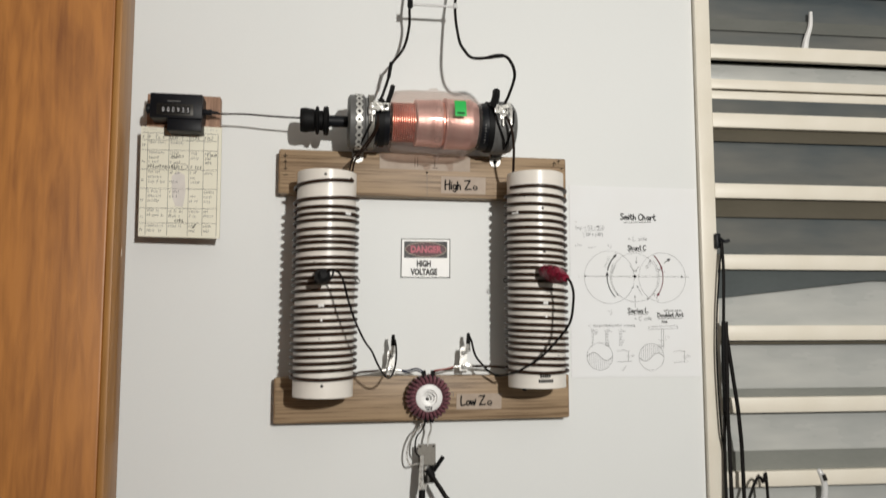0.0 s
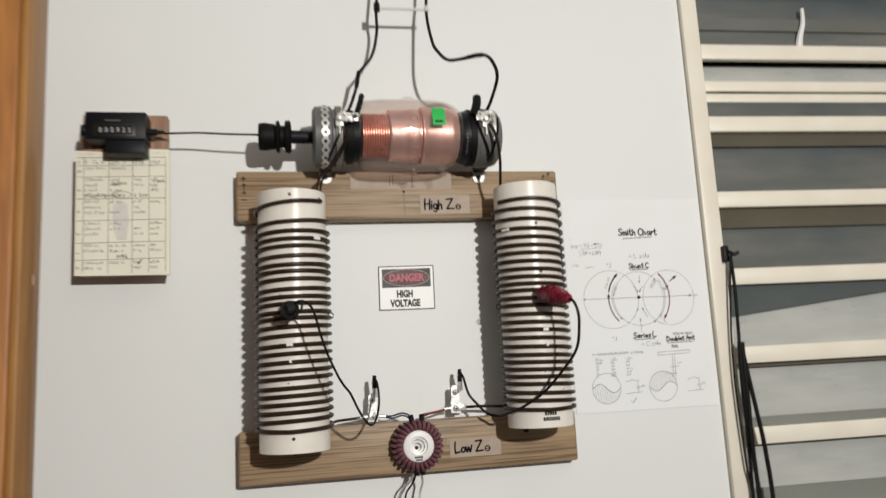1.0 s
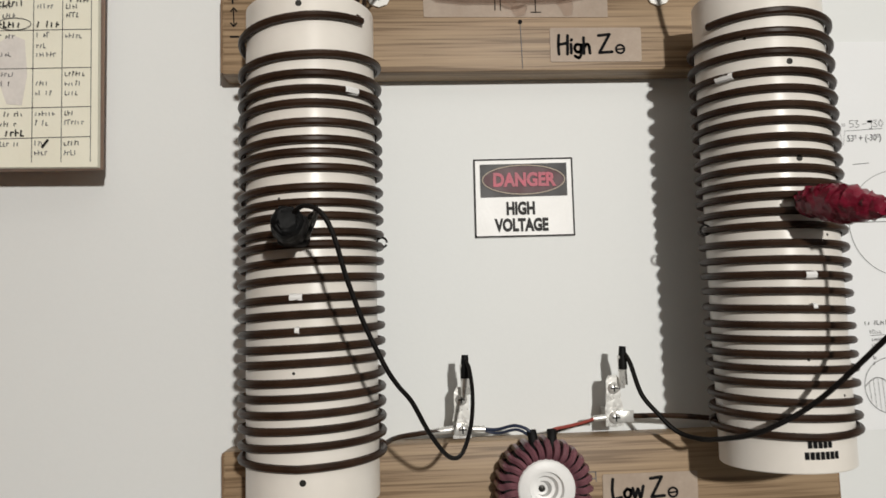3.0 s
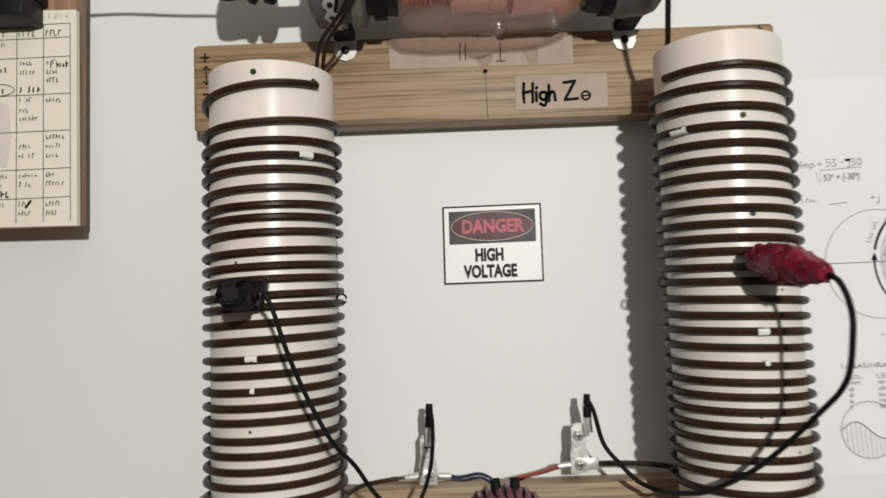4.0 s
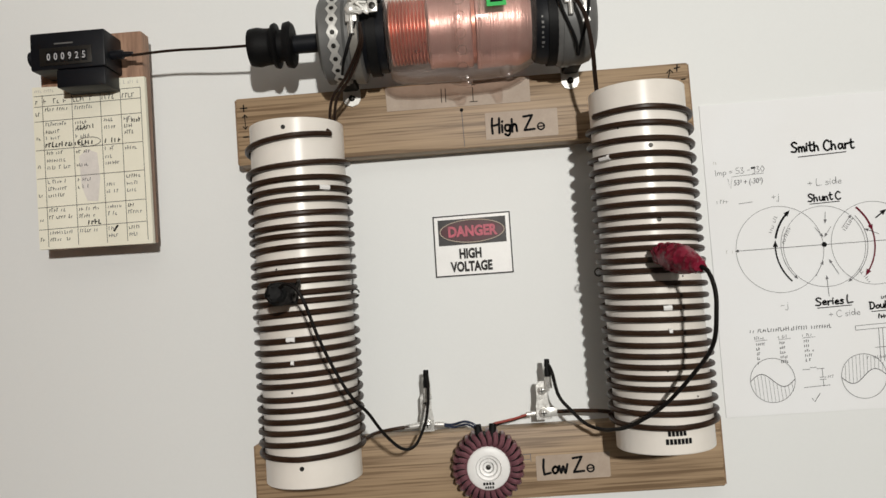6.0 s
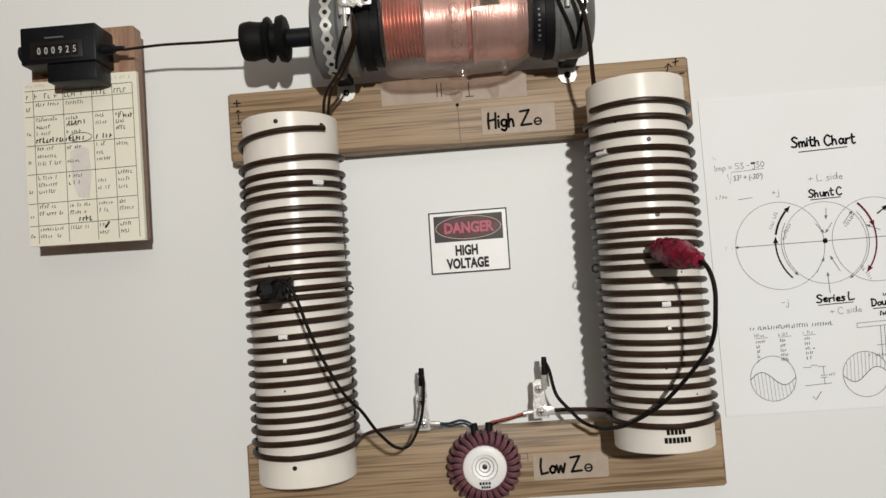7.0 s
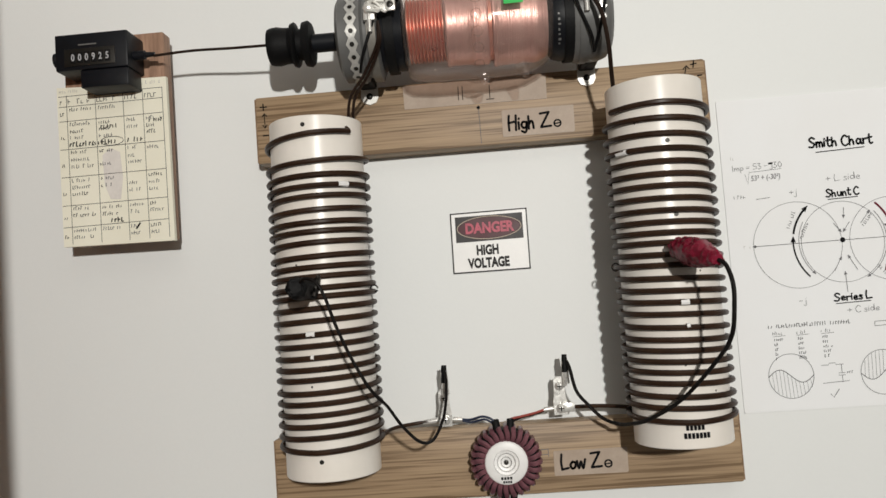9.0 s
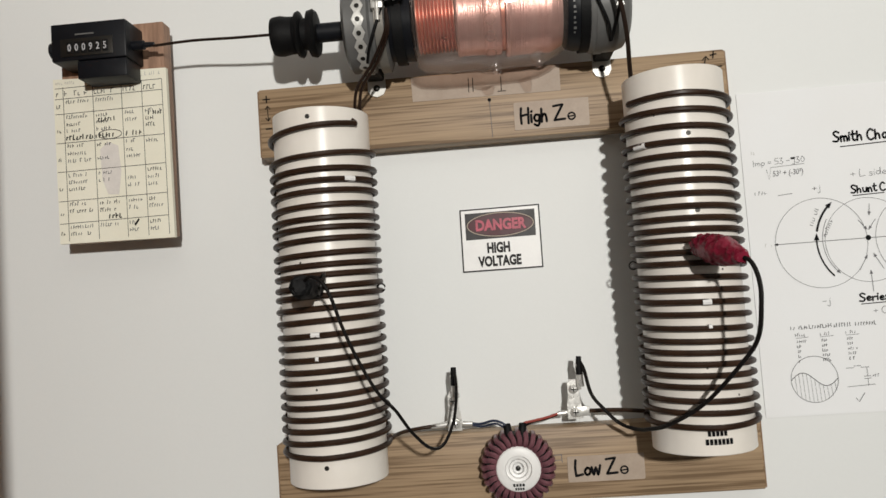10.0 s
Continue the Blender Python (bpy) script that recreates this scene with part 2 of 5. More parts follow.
def block(lo, hi, bevel=0.0, bm=None, m=None, seg=2):
    """A box between two corners with rounded edges."""
    b = bmesh.new()
    bmesh.ops.create_cube(b, size=1)
    s = [h - l for l, h in zip(lo, hi)]
    c = [(h + l) / 2 for l, h in zip(lo, hi)]
    bmesh.ops.transform(b, matrix=Matrix.LocRotScale(c, None, s), verts=b.verts)
    if bevel:
        bmesh.ops.bevel(b, geom=b.edges[:], offset=bevel, segments=seg, profile=0.5, affect="EDGES")
    if m:
        bmesh.ops.transform(b, matrix=m, verts=b.verts)
    return joined(b, bm)


def joined(b, bm):
    if bm is None:
        return b
    me = bpy.data.meshes.new("t")
    b.to_mesh(me)
    b.free()
    bm.from_mesh(me)
    bpy.data.meshes.remove(me)
    return bm


def lathe(profile, origin, axis="x", seg=40, bm=None, closed=False):
    """Turns (along, radius) pairs about an axis through origin."""
    b = bm or bmesh.new()
    rings = []
    for a, r in profile:
        ring = []
        for k in range(seg):
            t = 2 * math.pi * k / seg
            u, v = r * math.cos(t), r * math.sin(t)
            p = {"x": (a, u, v), "y": (u, a, v), "z": (u, v, a)}[axis]
            ring.append(b.verts.new(Vector(origin) + Vector(p)))
        rings.append(ring)
    pairs = list(zip(rings, rings[1:])) + ([(rings[-1], rings[0])] if closed else [])
    for r0, r1 in pairs:
        for k in range(seg):
            b.faces.new((r0[k], r0[(k + 1) % seg], r1[(k + 1) % seg], r1[k]))
    if not closed:
        for ring, rad in ((rings[0], profile[0][1]), (rings[-1], profile[-1][1])):
            if rad > 1e-5:
                b.faces.new(ring)
    return b


def spline(points, steps=8):
    """A smooth run through points (Catmull-Rom)."""
    p = [Vector(q) for q in points]
    p = [2 * p[0] - p[1]] + p + [2 * p[-1] - p[-2]]
    out = []
    for a, b, c, d in zip(p, p[1:], p[2:], p[3:]):
        for k in range(steps):
            t = k / steps
            out.append(0.5 * (2 * b + (c - a) * t + (2 * a - 5 * b + 4 * c - d) * t * t + (3 * b - a - 3 * c + d) * t ** 3))
    out.append(p[-2])
    return out


def sweep(points, radius, seg=8, bm=None, taper=None):
    """A round wire along points, with closed ends."""
    b = bm or bmesh.new()
    pts = [Vector(q) for q in points]
    n = len(pts)
    side = None
    rings = []
    for i, q in enumerate(pts):
        d = (pts[min(i + 1, n - 1)] - pts[max(i - 1, 0)]).normalized()
        if side is None:
            side = d.orthogonal().normalized()
        side = (side - d * side.dot(d)).normalized()
        up = d.cross(side)
        r = taper(i / (n - 1)) * radius if taper else radius
        rings.append([b.verts.new(q + (side * math.cos(2 * math.pi * k / seg) + up * math.sin(2 * math.pi * k / seg)) * r) for k in range(seg)])
    for r0, r1 in zip(rings, rings[1:]):
        for k in range(seg):
            b.faces.new((r0[k], r0[(k + 1) % seg], r1[(k + 1) % seg], r1[k]))
    b.faces.new(rings[0])
    b.faces.new(rings[-1])
    return b


def lettering(body, size, x, z, y, bm=None, bold=0.0, shear=0.0, turn=0.0, squeeze=1.0, align="LEFT", depth=0.0002):
    """Words on a plane that faces -y, with the lower left corner at x, z."""
    cu = bpy.data.curves.new("words", "FONT")
    cu.body, cu.size, cu.offset, cu.shear, cu.align_x = body, size, bold, shear, align
    cu.extrude, cu.resolution_u = depth, 3
    ob = new("words", cu)
    dg = bpy.context.evaluated_depsgraph_get()
    me = bpy.data.meshes.new_from_object(ob.evaluated_get(dg))
    me.transform(Matrix.Translation((x, y, z)) @ pose(0, 0, 0, 90, 0, 0) @ pose(0, 0, 0, 0, 0, turn) @ Matrix.Diagonal((squeeze, 1, 1, 1)))
    bpy.data.objects.remove(ob)
    bpy.data.curves.remove(cu)
    b = bm or bmesh.new()
    b.from_mesh(me)
    bpy.data.meshes.remove(me)
    return b


def stroke(pts, w, y, bm=None):
    """A pen stroke of width w along (x, z) points, on a plane that faces -y."""
    b = bm or bmesh.new()
    prev = None
    n = len(pts)
    for i, (x, z) in enumerate(pts):
        x0, z0 = pts[max(i - 1, 0)]
        x1, z1 = pts[min(i + 1, n - 1)]
        d = math.hypot(x1 - x0, z1 - z0) or 1
        nx, nz = -(z1 - z0) / d * w / 2, (x1 - x0) / d * w / 2
        cur = (b.verts.new((x + nx, y, z + nz)), b.verts.new((x - nx, y, z - nz)))
        if prev:
            b.faces.new((prev[0], prev[1], cur[1], cur[0]))
        prev = cur
    return b


def arc(cx, cz, r, a0, a1, n=40):
    return [(cx + r * math.cos(radians(a0 + (a1 - a0) * k / n)), cz + r * math.sin(radians(a0 + (a1 - a0) * k / n))) for k in range(n + 1)]


def jot(x, z, width, height, y, rng, w=0.0004, bm=None):
    """A run of writing that cannot be read, as short plain bars."""
    b = bm or bmesh.new()
    step = height * 0.62
    for k in range(max(1, int(width / step))):
        if rng.random() < 0.12 and k:
            continue
        u = x + k * step
        h = height * rng.uniform(0.55, 1.0)
        stroke([(u, z), (u + rng.uniform(-0.1, 0.25) * height, z + h)], w, y, b)
        if rng.random() < 0.6:
            zz = z + h * rng.choice((0.05, 0.5, 0.95))
            stroke([(u, zz), (u + step * 0.65, zz)], w, y, b)
    return b


def dot(cx, cz, r, y, bm=None, n=16):
    b = bm or bmesh.new()
    b.faces.new([b.verts.new((cx + r * math.cos(2 * math.pi * k / n), y, cz + r * math.sin(2 * math.pi * k / n))) for k in range(n)])
    return b


def sheet(outline, y0, y1, bm=None):
    """A flat piece with the (x, z) outline between two depths."""
    b = bm or bmesh.new()
    front = [b.verts.new((x, y0, z)) for x, z in outline]
    back = [b.verts.new((x, y1, z)) for x, z in outline]
    n = len(outline)
    b.faces.new(front)
    b.faces.new(back[::-1])
    for k in range(n):
        b.faces.new((front[k], back[k], back[(k + 1) % n], front[(k + 1) % n]))
    return b


def screw(name, at, r, parent, mat, axis="y", cross=True):
    """A domed screw head with a cross slot, facing -y."""
    x, y, z = at
    h = part(name, lathe([(0.0, r), (-r * 0.25, r), (-r * 0.5, r * 0.75), (-r * 0.62, r * 0.3), (-r * 0.64, 0.00001)], at, "y", 16), mat, parent)
    if cross:
        b = block((x - r * 0.6, y - r * 0.68, z - r * 0.12), (x + r * 0.6, y - r * 0.60, z + r * 0.12))
        block((x - r * 0.12, y - r * 0.68, z - r * 0.6), (x + r * 0.12, y - r * 0.60, z + r * 0.6), 0, b)
        part("slot", b, SCREW_DARK, h)
    return h


# ---- the room ----
W = 1.165          # the wall's face
X0, X1, Y0, H = -2.0, 2.6, -3.2, 2.75
WX, WZ0, WZ1, WX1 = 0.6355, 1.02, 2.30, 1.75   # the window's opening

b = block((X0, W, 0), (WX, W + 0.14, H))
block((WX1, W, 0), (X1, W + 0.14, H), 0, b)
block((WX, W, 0), (WX1, W + 0.14, WZ0), 0, b)
block((WX, W, WZ1), (WX1, W + 0.14, H), 0, b)
lone("wall_north", b, WALL, "plain off-white painted wall behind the tuner", "wall", "structure")
# unseen sides added to close the room, kept dark to deepen shadows
lone("wall_south", block((X0, Y0 - 0.12, 0), (X1, Y0, H)), ROOM, "unseen wall behind the camera, darkened to cut bounce light", "wall", "structure")
lone("wall_west", block((X0 - 0.12, Y0, 0), (X0, W, H)), ROOM, "unseen side wall, darkened to cut bounce light", "wall", "structure")
lone("wall_east", block((X1, Y0, 0), (X1 + 0.12, W, H)), ROOM, "unseen side wall, darkened to cut bounce light", "wall", "structure")
lone("floor", block((X0, Y0, -0.1), (X1, W, 0)), FLOOR, "unseen floor, darkened to cut bounce light", "floor", "structure")
lone("ceiling", block((X0, Y0, H), (X1, W, H + 0.1)), CEIL, "unseen ceiling, darkened to cut bounce light", "ceiling", "structure")


def build_window():
    win = thing("window_1", (WX, W, WZ0), "cream painted louvre window with dark and pale panes", "window", kind="structure")
    a, c, yf = 0.664, WX1 - 0.031, 1.160
    part("window_frame", block((0.6375, 1.157, WZ0), (0.6630, W + 0.06, WZ1), 0.002), CREAM, win)
    part("window_frame", block((WX1 - 0.030, 1.157, WZ0), (WX1 - 0.004, W + 0.06, WZ1), 0.002), CREAM, win)
    part("window_head", block((a, 1.158, WZ1 - 0.03), (c, W + 0.06, WZ1), 0.002), CREAM, win)
    part("window_sill", block((a, 1.158, WZ0), (c, W + 0.06, WZ0 + 0.03), 0.002), CREAM, win)
    rails = [2.057, 1.937, 1.823, 1.708, 1.594, 1.482, 1.370, 1.257, 1.144]
    for z in rails:
        part("rail", block((a, yf, z), (c, yf + 0.011, z + 0.0238), 0.0015), CREAM, win)
    part("sash_rail", block((a, 1.172, 1.8905), (c, 1.190, 1.907), 0.0015), CREAM, win)
    part("sash_rail", block((a, 1.172, 1.873), (c, 1.190, 1.8870), 0.0015), CREAM, win)
    # this strip's pale colour stands in for the ceiling reflected in glass
    part("pane", block((a, 1.192, 1.9075), (c, 1.197, 1.940), 0.001), PALE_PANE, win, "narrow glass strip, pale for a ceiling reflection")
    tops = [WZ1 - 0.03] + rails
    lows = [z + 0.0238 for z in rails] + [WZ0 + 0.03]
    # how far the blade above hangs into each opening at its two ends, and the glass of that lap; tone and slant stand
    # in for reflections
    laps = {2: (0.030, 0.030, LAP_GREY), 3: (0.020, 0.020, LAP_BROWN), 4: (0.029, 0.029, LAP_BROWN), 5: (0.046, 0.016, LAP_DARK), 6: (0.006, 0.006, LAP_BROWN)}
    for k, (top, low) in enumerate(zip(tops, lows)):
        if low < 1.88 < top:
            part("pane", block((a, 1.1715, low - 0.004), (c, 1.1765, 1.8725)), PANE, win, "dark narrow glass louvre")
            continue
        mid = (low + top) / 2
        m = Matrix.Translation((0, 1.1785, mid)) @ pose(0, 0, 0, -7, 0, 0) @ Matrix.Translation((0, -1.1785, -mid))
        # lower panes take the paler copy for their brighter reflections
        low_pane = top < 1.60
        part("pane", block((a, 1.176, low - 0.005), (c, 1.181, top + 0.005), 0, None, m), PALE_PANE if low_pane else PANE, win, "glass louvre with pale reflections in its colour" if low_pane else "dark tinted glass louvre, room reflections in its colour")
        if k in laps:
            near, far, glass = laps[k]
            part("reflection_lap", sheet([(a, top - near), (a + 0.27, top - far), (c, top - far), (c, top + 0.004), (a, top + 0.004)], 1.1716, 1.1736), glass, win, "lap of the louvre above, toned and cut for reflections")
    # a greyish band across an upper pane stands in for a reflection
    part("reflection_band", block((a, 1.1690, 1.9880), (c, 1.1705, 2.0080)), LAP_GREY, win, "greyish band for a reflection on the upper pane")
    # a darker strip along the bottom of two pale panes
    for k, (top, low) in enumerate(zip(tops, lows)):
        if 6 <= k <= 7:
            part("pane_foot", block((a, 1.1690, low + 0.0002), (c, 1.1705, low + (0.013 if k == 6 else 0.030))), LAP_FOOT, win, "darker strip along the foot of the pale louvre")
    part("lever", sweep(spline([(0.832, 1.168, 1.960), (0.835, 1.166, 1.978), (0.842, 1.165, 2.000), (0.844, 1.165, 2.024)]), 0.0050, 8, None, lambda t: 1.15 - 0.6 * t), WHITE, win, "white plastic louvre lever")
    # added dark sheet that stands in for the darkness outside
    part("backing", block((a, 1.27, WZ0), (c, 1.28, WZ1)), SCREW_DARK, win, "added dark sheet for the night outside the panes")
    win.rotation_euler = (0, 0, radians(-2.5))


build_window()


def build_door():
    """An open door whose closing edge shows beside its face."""
    near, far = Vector((-0.1315, 0.738, 0)), Vector((-0.1290, 0.772, 0))
    along = Vector((-(far.y - near.y), far.x - near.x, 0)).normalized()
    d = thing("door_1", (near.x + along.x * 0.4, near.y + along.y * 0.4, 0.0), "open orange-brown varnished wooden door", "door", kind="structure")
    thick = (far - near).normalized()
    depth = (far - near).length
    m = Matrix(((along.x, thick.x, 0, near.x), (along.y, thick.y, 0, near.y), (0, 0, 1, 0), (0, 0, 0, 1)))
    part("leaf", block((0.003, 0, 0.012), (0.82, depth, 2.06), 0.002, None, m), DOOR, d)
    part("edge_strip", block((-0.003, 0.0006, 0.012), (0.0028, depth - 0.0006, 2.06), 0.0012, None, m), DOOR_EDGE, d, "darker brown closing edge")
    part("paint_spot", block((-0.0034, depth * 0.60, 1.572), (-0.0028, depth * 0.60 + 0.0018, 1.579), 0.0002, None, m), TAPE, d, "small white paint chip")


build_door()

# ---- the tuner's boards ----
B = 1.142          # the boards' front
rng = random.Random(7)


def build_board(z0, z1, x0, x1, label):
    root = thing("wooden_board", ((x0 + x1) / 2, W, z0), label, "board", "tuner boards")
    part("plank", block((x0 + 0.001, B, z0), (x1 - 0.001, W - 0.0005, z1), 0.0018), OAK, root)
    for x, s in ((x0, 1), (x1, -1)):
        part("end_grain", block((min(x, x + s * 0.0012), B + 0.0015, z0 + 0.0015), (max(x, x + s * 0.0012), W - 0.001, z1 - 0.0015)), OAK_END, root)
    return root


upper = build_board(1.6942, 1.7585, -0.0155, 0.4108, "upper oak board screwed flat to the wall")
lower = build_board(1.3712, 1.4345, -0.0160, 0.4110, "lower oak board screwed flat to the wall")

f = B - 0.0005
b = stroke([(-0.0102, 1.7487), (-0.0032, 1.7487)], 0.0012, f)
stroke([(-0.0067, 1.7452), (-0.0067, 1.7522)], 0.0012, f, b)
part("plus_mark", b, INK, upper)
b = stroke([(-0.0062, 1.7425), (-0.0058, 1.7285)], 0.0008, f)
for z, s in ((1.7425, -1), (1.7285, 1)):
    stroke([(-0.0082, z + s * 0.003), (-0.0060, z), (-0.0038, z + s * 0.003)], 0.0011, f, b)
part("arrow_mark", b, INK, upper)
part("minus_mark", stroke([(-0.0088, 1.7212), (-0.0025, 1.7212)], 0.0013, f), INK, upper)
b = stroke([(0.391, 1.7455), (0.393, 1.7525)], 0.0009, f)
stroke([(0.3895, 1.7495), (0.393, 1.7528), (0.3955, 1.7495)], 0.001, f, b)
part("arrow_mark", b, INK, upper)
b = stroke([(0.3965, 1.7535), (0.4025, 1.7545)], 0.0011, f)
stroke([(0.3990, 1.7505), (0.4, 1.7575)], 0.0011, f, b)
part("plus_mark", b, INK, upper)
part("minus_mark", stroke([(0.402, 1.7425), (0.4065, 1.743)], 0.0012, f), INK, upper)
part("pencil_line", stroke([(0.198, 1.731), (0.1985, 1.696)], 0.0005, f), PENCIL, upper)
b = bmesh.new()
dot(0.198, 1.7305, 0.0016, f - 0.0002, b)
part("pencil_dot", b, INK, upper)


for pts in ([(0.2300, 1.4105), (0.2375, 1.4108)], [(0.2310, 1.4060), (0.2370, 1.4062)], [(0.2372, 1.4112), (0.2374, 1.4040)]):
    part("pencil_line", stroke(pts, 0.0006, f), PENCIL, lower)


HAND = {
    "H": ([[(0.05, 1.0), (0.0, 0.5), (0.02, 0.0)], [(0.50, 0.98), (0.46, 0.0)], [(0.02, 0.50), (0.48, 0.58)]], 0.62),
    "i": ([[(0.04, 0.52), (0.04, 0.05)], [(0.06, 0.72), (0.08, 0.76)]], 0.20),
    "g": ([[(0.34, 0.48), (0.12, 0.50), (0.02, 0.30), (0.14, 0.10), (0.32, 0.18), (0.36, 0.48), (0.34, 0.0), (0.22, -0.20), (0.02, -0.10)]], 0.46),
    "h": ([[(0.04, 0.86), (0.03, 0.02)], [(0.04, 0.30), (0.18, 0.52), (0.30, 0.42), (0.34, 0.04)]], 0.55),
    "L": ([[(0.06, 1.0), (0.0, 0.5), (0.04, 0.02), (0.46, 0.10)]], 0.58),
    "o": ([[(0.18, 0.50), (0.02, 0.30), (0.12, 0.06), (0.32, 0.14), (0.36, 0.40), (0.18, 0.50)]], 0.46),
    "w": ([[(0.0, 0.52), (0.10, 0.06), (0.26, 0.48), (0.38, 0.04), (0.54, 0.60)]], 0.66),
    "Z": ([[(0.04, 0.96), (0.62, 1.02), (0.06, 0.06), (0.72, 0.10)]], 0.86),
    " ": ([], 0.22),
    "S": ([[(0.46, 0.86), (0.26, 1.0), (0.06, 0.82), (0.20, 0.56), (0.42, 0.36), (0.30, 0.06), (0.0, 0.10)]], 0.56),
    "C": ([[(0.48, 0.84), (0.28, 1.0), (0.04, 0.66), (0.06, 0.22), (0.28, 0.0), (0.50, 0.14)]], 0.60),
    "D": ([[(0.06, 1.0), (0.06, 0.02)], [(0.0, 0.98), (0.34, 0.90), (0.48, 0.50), (0.32, 0.10), (0.02, 0.02)]], 0.60),
    "A": ([[(0.0, 0.0), (0.26, 1.0)], [(0.26, 1.0), (0.50, 0.0)], [(0.10, 0.40), (0.42, 0.40)]], 0.60),
    "I": ([[(0.06, 0.98), (0.08, 0.0)]], 0.24),
    "m": ([[(0.02, 0.50), (0.04, 0.02)], [(0.04, 0.34), (0.16, 0.52), (0.26, 0.36), (0.27, 0.04)], [(0.27, 0.34), (0.38, 0.52), (0.48, 0.36), (0.50, 0.03)]], 0.62),
    "t": ([[(0.14, 0.92), (0.12, 0.20), (0.24, 0.03), (0.34, 0.10)], [(0.0, 0.60), (0.32, 0.64)]], 0.42),
    "a": ([[(0.34, 0.46), (0.14, 0.52), (0.02, 0.26), (0.14, 0.03), (0.32, 0.18), (0.36, 0.50), (0.36, 0.20), (0.44, 0.02)]], 0.52),
    "r": ([[(0.03, 0.50), (0.05, 0.02)], [(0.05, 0.28), (0.16, 0.48), (0.32, 0.48)]], 0.40),
    "u": ([[(0.02, 0.52), (0.04, 0.16), (0.18, 0.02), (0.32, 0.18), (0.36, 0.52), (0.38, 0.02)]], 0.50),
    "n": ([[(0.02, 0.52), (0.04, 0.02)], [(0.04, 0.30), (0.18, 0.52), (0.30, 0.40), (0.34, 0.02)]], 0.48),
    "e": ([[(0.04, 0.26), (0.32, 0.32), (0.22, 0.52), (0.04, 0.34), (0.10, 0.06), (0.34, 0.08)]], 0.44),
    "s": ([[(0.28, 0.46), (0.12, 0.52), (0.06, 0.38), (0.26, 0.20), (0.18, 0.02), (0.0, 0.06)]], 0.38),
    "d": ([[(0.32, 0.42), (0.12, 0.50), (0.02, 0.24), (0.14, 0.03), (0.32, 0.20), (0.36, 0.95), (0.38, 0.04)]], 0.50),
    "b": ([[(0.04, 0.96), (0.04, 0.04)], [(0.04, 0.34), (0.22, 0.50), (0.34, 0.26), (0.20, 0.02), (0.04, 0.08)]], 0.46),
    "l": ([[(0.06, 0.98), (0.06, 0.04)]], 0.20),
    "p": ([[(0.04, 0.50), (0.04, -0.34)], [(0.04, 0.40), (0.22, 0.52), (0.34, 0.26), (0.20, 0.04), (0.04, 0.10)]], 0.46),
    "j": ([[(0.18, 0.52), (0.18, -0.10), (0.08, -0.28), (-0.04, -0.16)], [(0.19, 0.74), (0.21, 0.78)]], 0.32),
    "+": ([[(0.0, 0.42), (0.40, 0.46)], [(0.20, 0.66), (0.20, 0.20)]], 0.52),
    "-": ([[(0.0, 0.42), (0.30, 0.44)]], 0.42),
    "=": ([[(0.0, 0.54), (0.32, 0.56)], [(0.0, 0.30), (0.32, 0.32)]], 0.46),
    "5": ([[(0.40, 0.98), (0.10, 0.94)], [(0.10, 0.94), (0.08, 0.56), (0.36, 0.50), (0.36, 0.12), (0.02, 0.04)]], 0.52),
    "3": ([[(0.04, 0.90), (0.32, 0.94), (0.14, 0.56), (0.38, 0.30), (0.20, 0.0), (0.0, 0.08)]], 0.50),
    "0": ([[(0.20, 0.96), (0.02, 0.50), (0.18, 0.02), (0.40, 0.46), (0.20, 0.96)]], 0.52),
}


def handwritten(words, height, x, z, y, w, width=0.0, rise=0.0):
    """Marker handwriting, a letter at a time, on a plane that faces -y."""
    bb = bmesh.new()
    wide = width / sum(HAND[c][1] for c in words) if width else height
    base, jig = x, random.Random(len(words))
    for c in words:
        z0 = z
        z += rise * (x - base) + jig.uniform(-0.04, 0.04) * height * (1 if width else 0)
        for run in HAND[c][0]:
            pts = [(p.x, p.y) for p in spline([(x + u * wide, z + v * height, 0) for u, v in run], 4)] if len(run) > 2 and c not in "ZHL" else [(x + u * wide, z + v * height) for u, v in run]
            for a, q in zip(pts, pts[1:]):
                stroke([a, q], w, y, bb)
            for u, v in pts:
                dot(u, v, w * 0.5, y - 0.00005, bb, 8)
        z = z0
        x += HAND[c][1] * wide
    return bb, x


def build_label(x0, x1, z0, z1, words, size, tx, tz, label):
    t = thing("tape_label", ((x0 + x1) / 2, B, z0), label, "label", "tape labels")
    part("tape", sheet([(x0, z0 + 0.0006), (x0 + 0.0006, z0), (x1 - 0.001, z0 - 0.0004), (x1, z0 + 0.0008), (x1 + 0.0004, z1 - 0.0005), (x1 - 0.0006, z1), (x0 + 0.0012, z1 + 0.0003), (x0 + 0.0003, z1 - 0.0008)], B - 0.0007, B - 0.0001), TAPE, t)
    ink, end = handwritten(words, size, tx, tz, B - 0.0009, 0.0022)
    part("handwriting", ink, INK, t)
    bb = stroke(arc(end + 0.0040, tz + 0.0034, 0.0031, 0, 360, 18), 0.0015, B - 0.0011)
    stroke([(end + 0.0016, tz + 0.0032), (end + 0.0064, tz + 0.0036)], 0.0012, B - 0.0011, bb)
    part("ring_mark", bb, INK, t)
    return t


build_label(0.219, 0.286, 1.7005, 1.7255, "High Z", 0.0142, 0.2250, 1.7060, "beige tape label with handwritten High Z")
build_label(0.2415, 0.308, 1.3865, 1.4085, "Low Z", 0.0138, 0.2480, 1.3915, "beige tape label with handwritten Low Z")
t = thing("tape_strip", (0.195, B, 1.735), "blank beige paper tape under the capacitor", "tape")
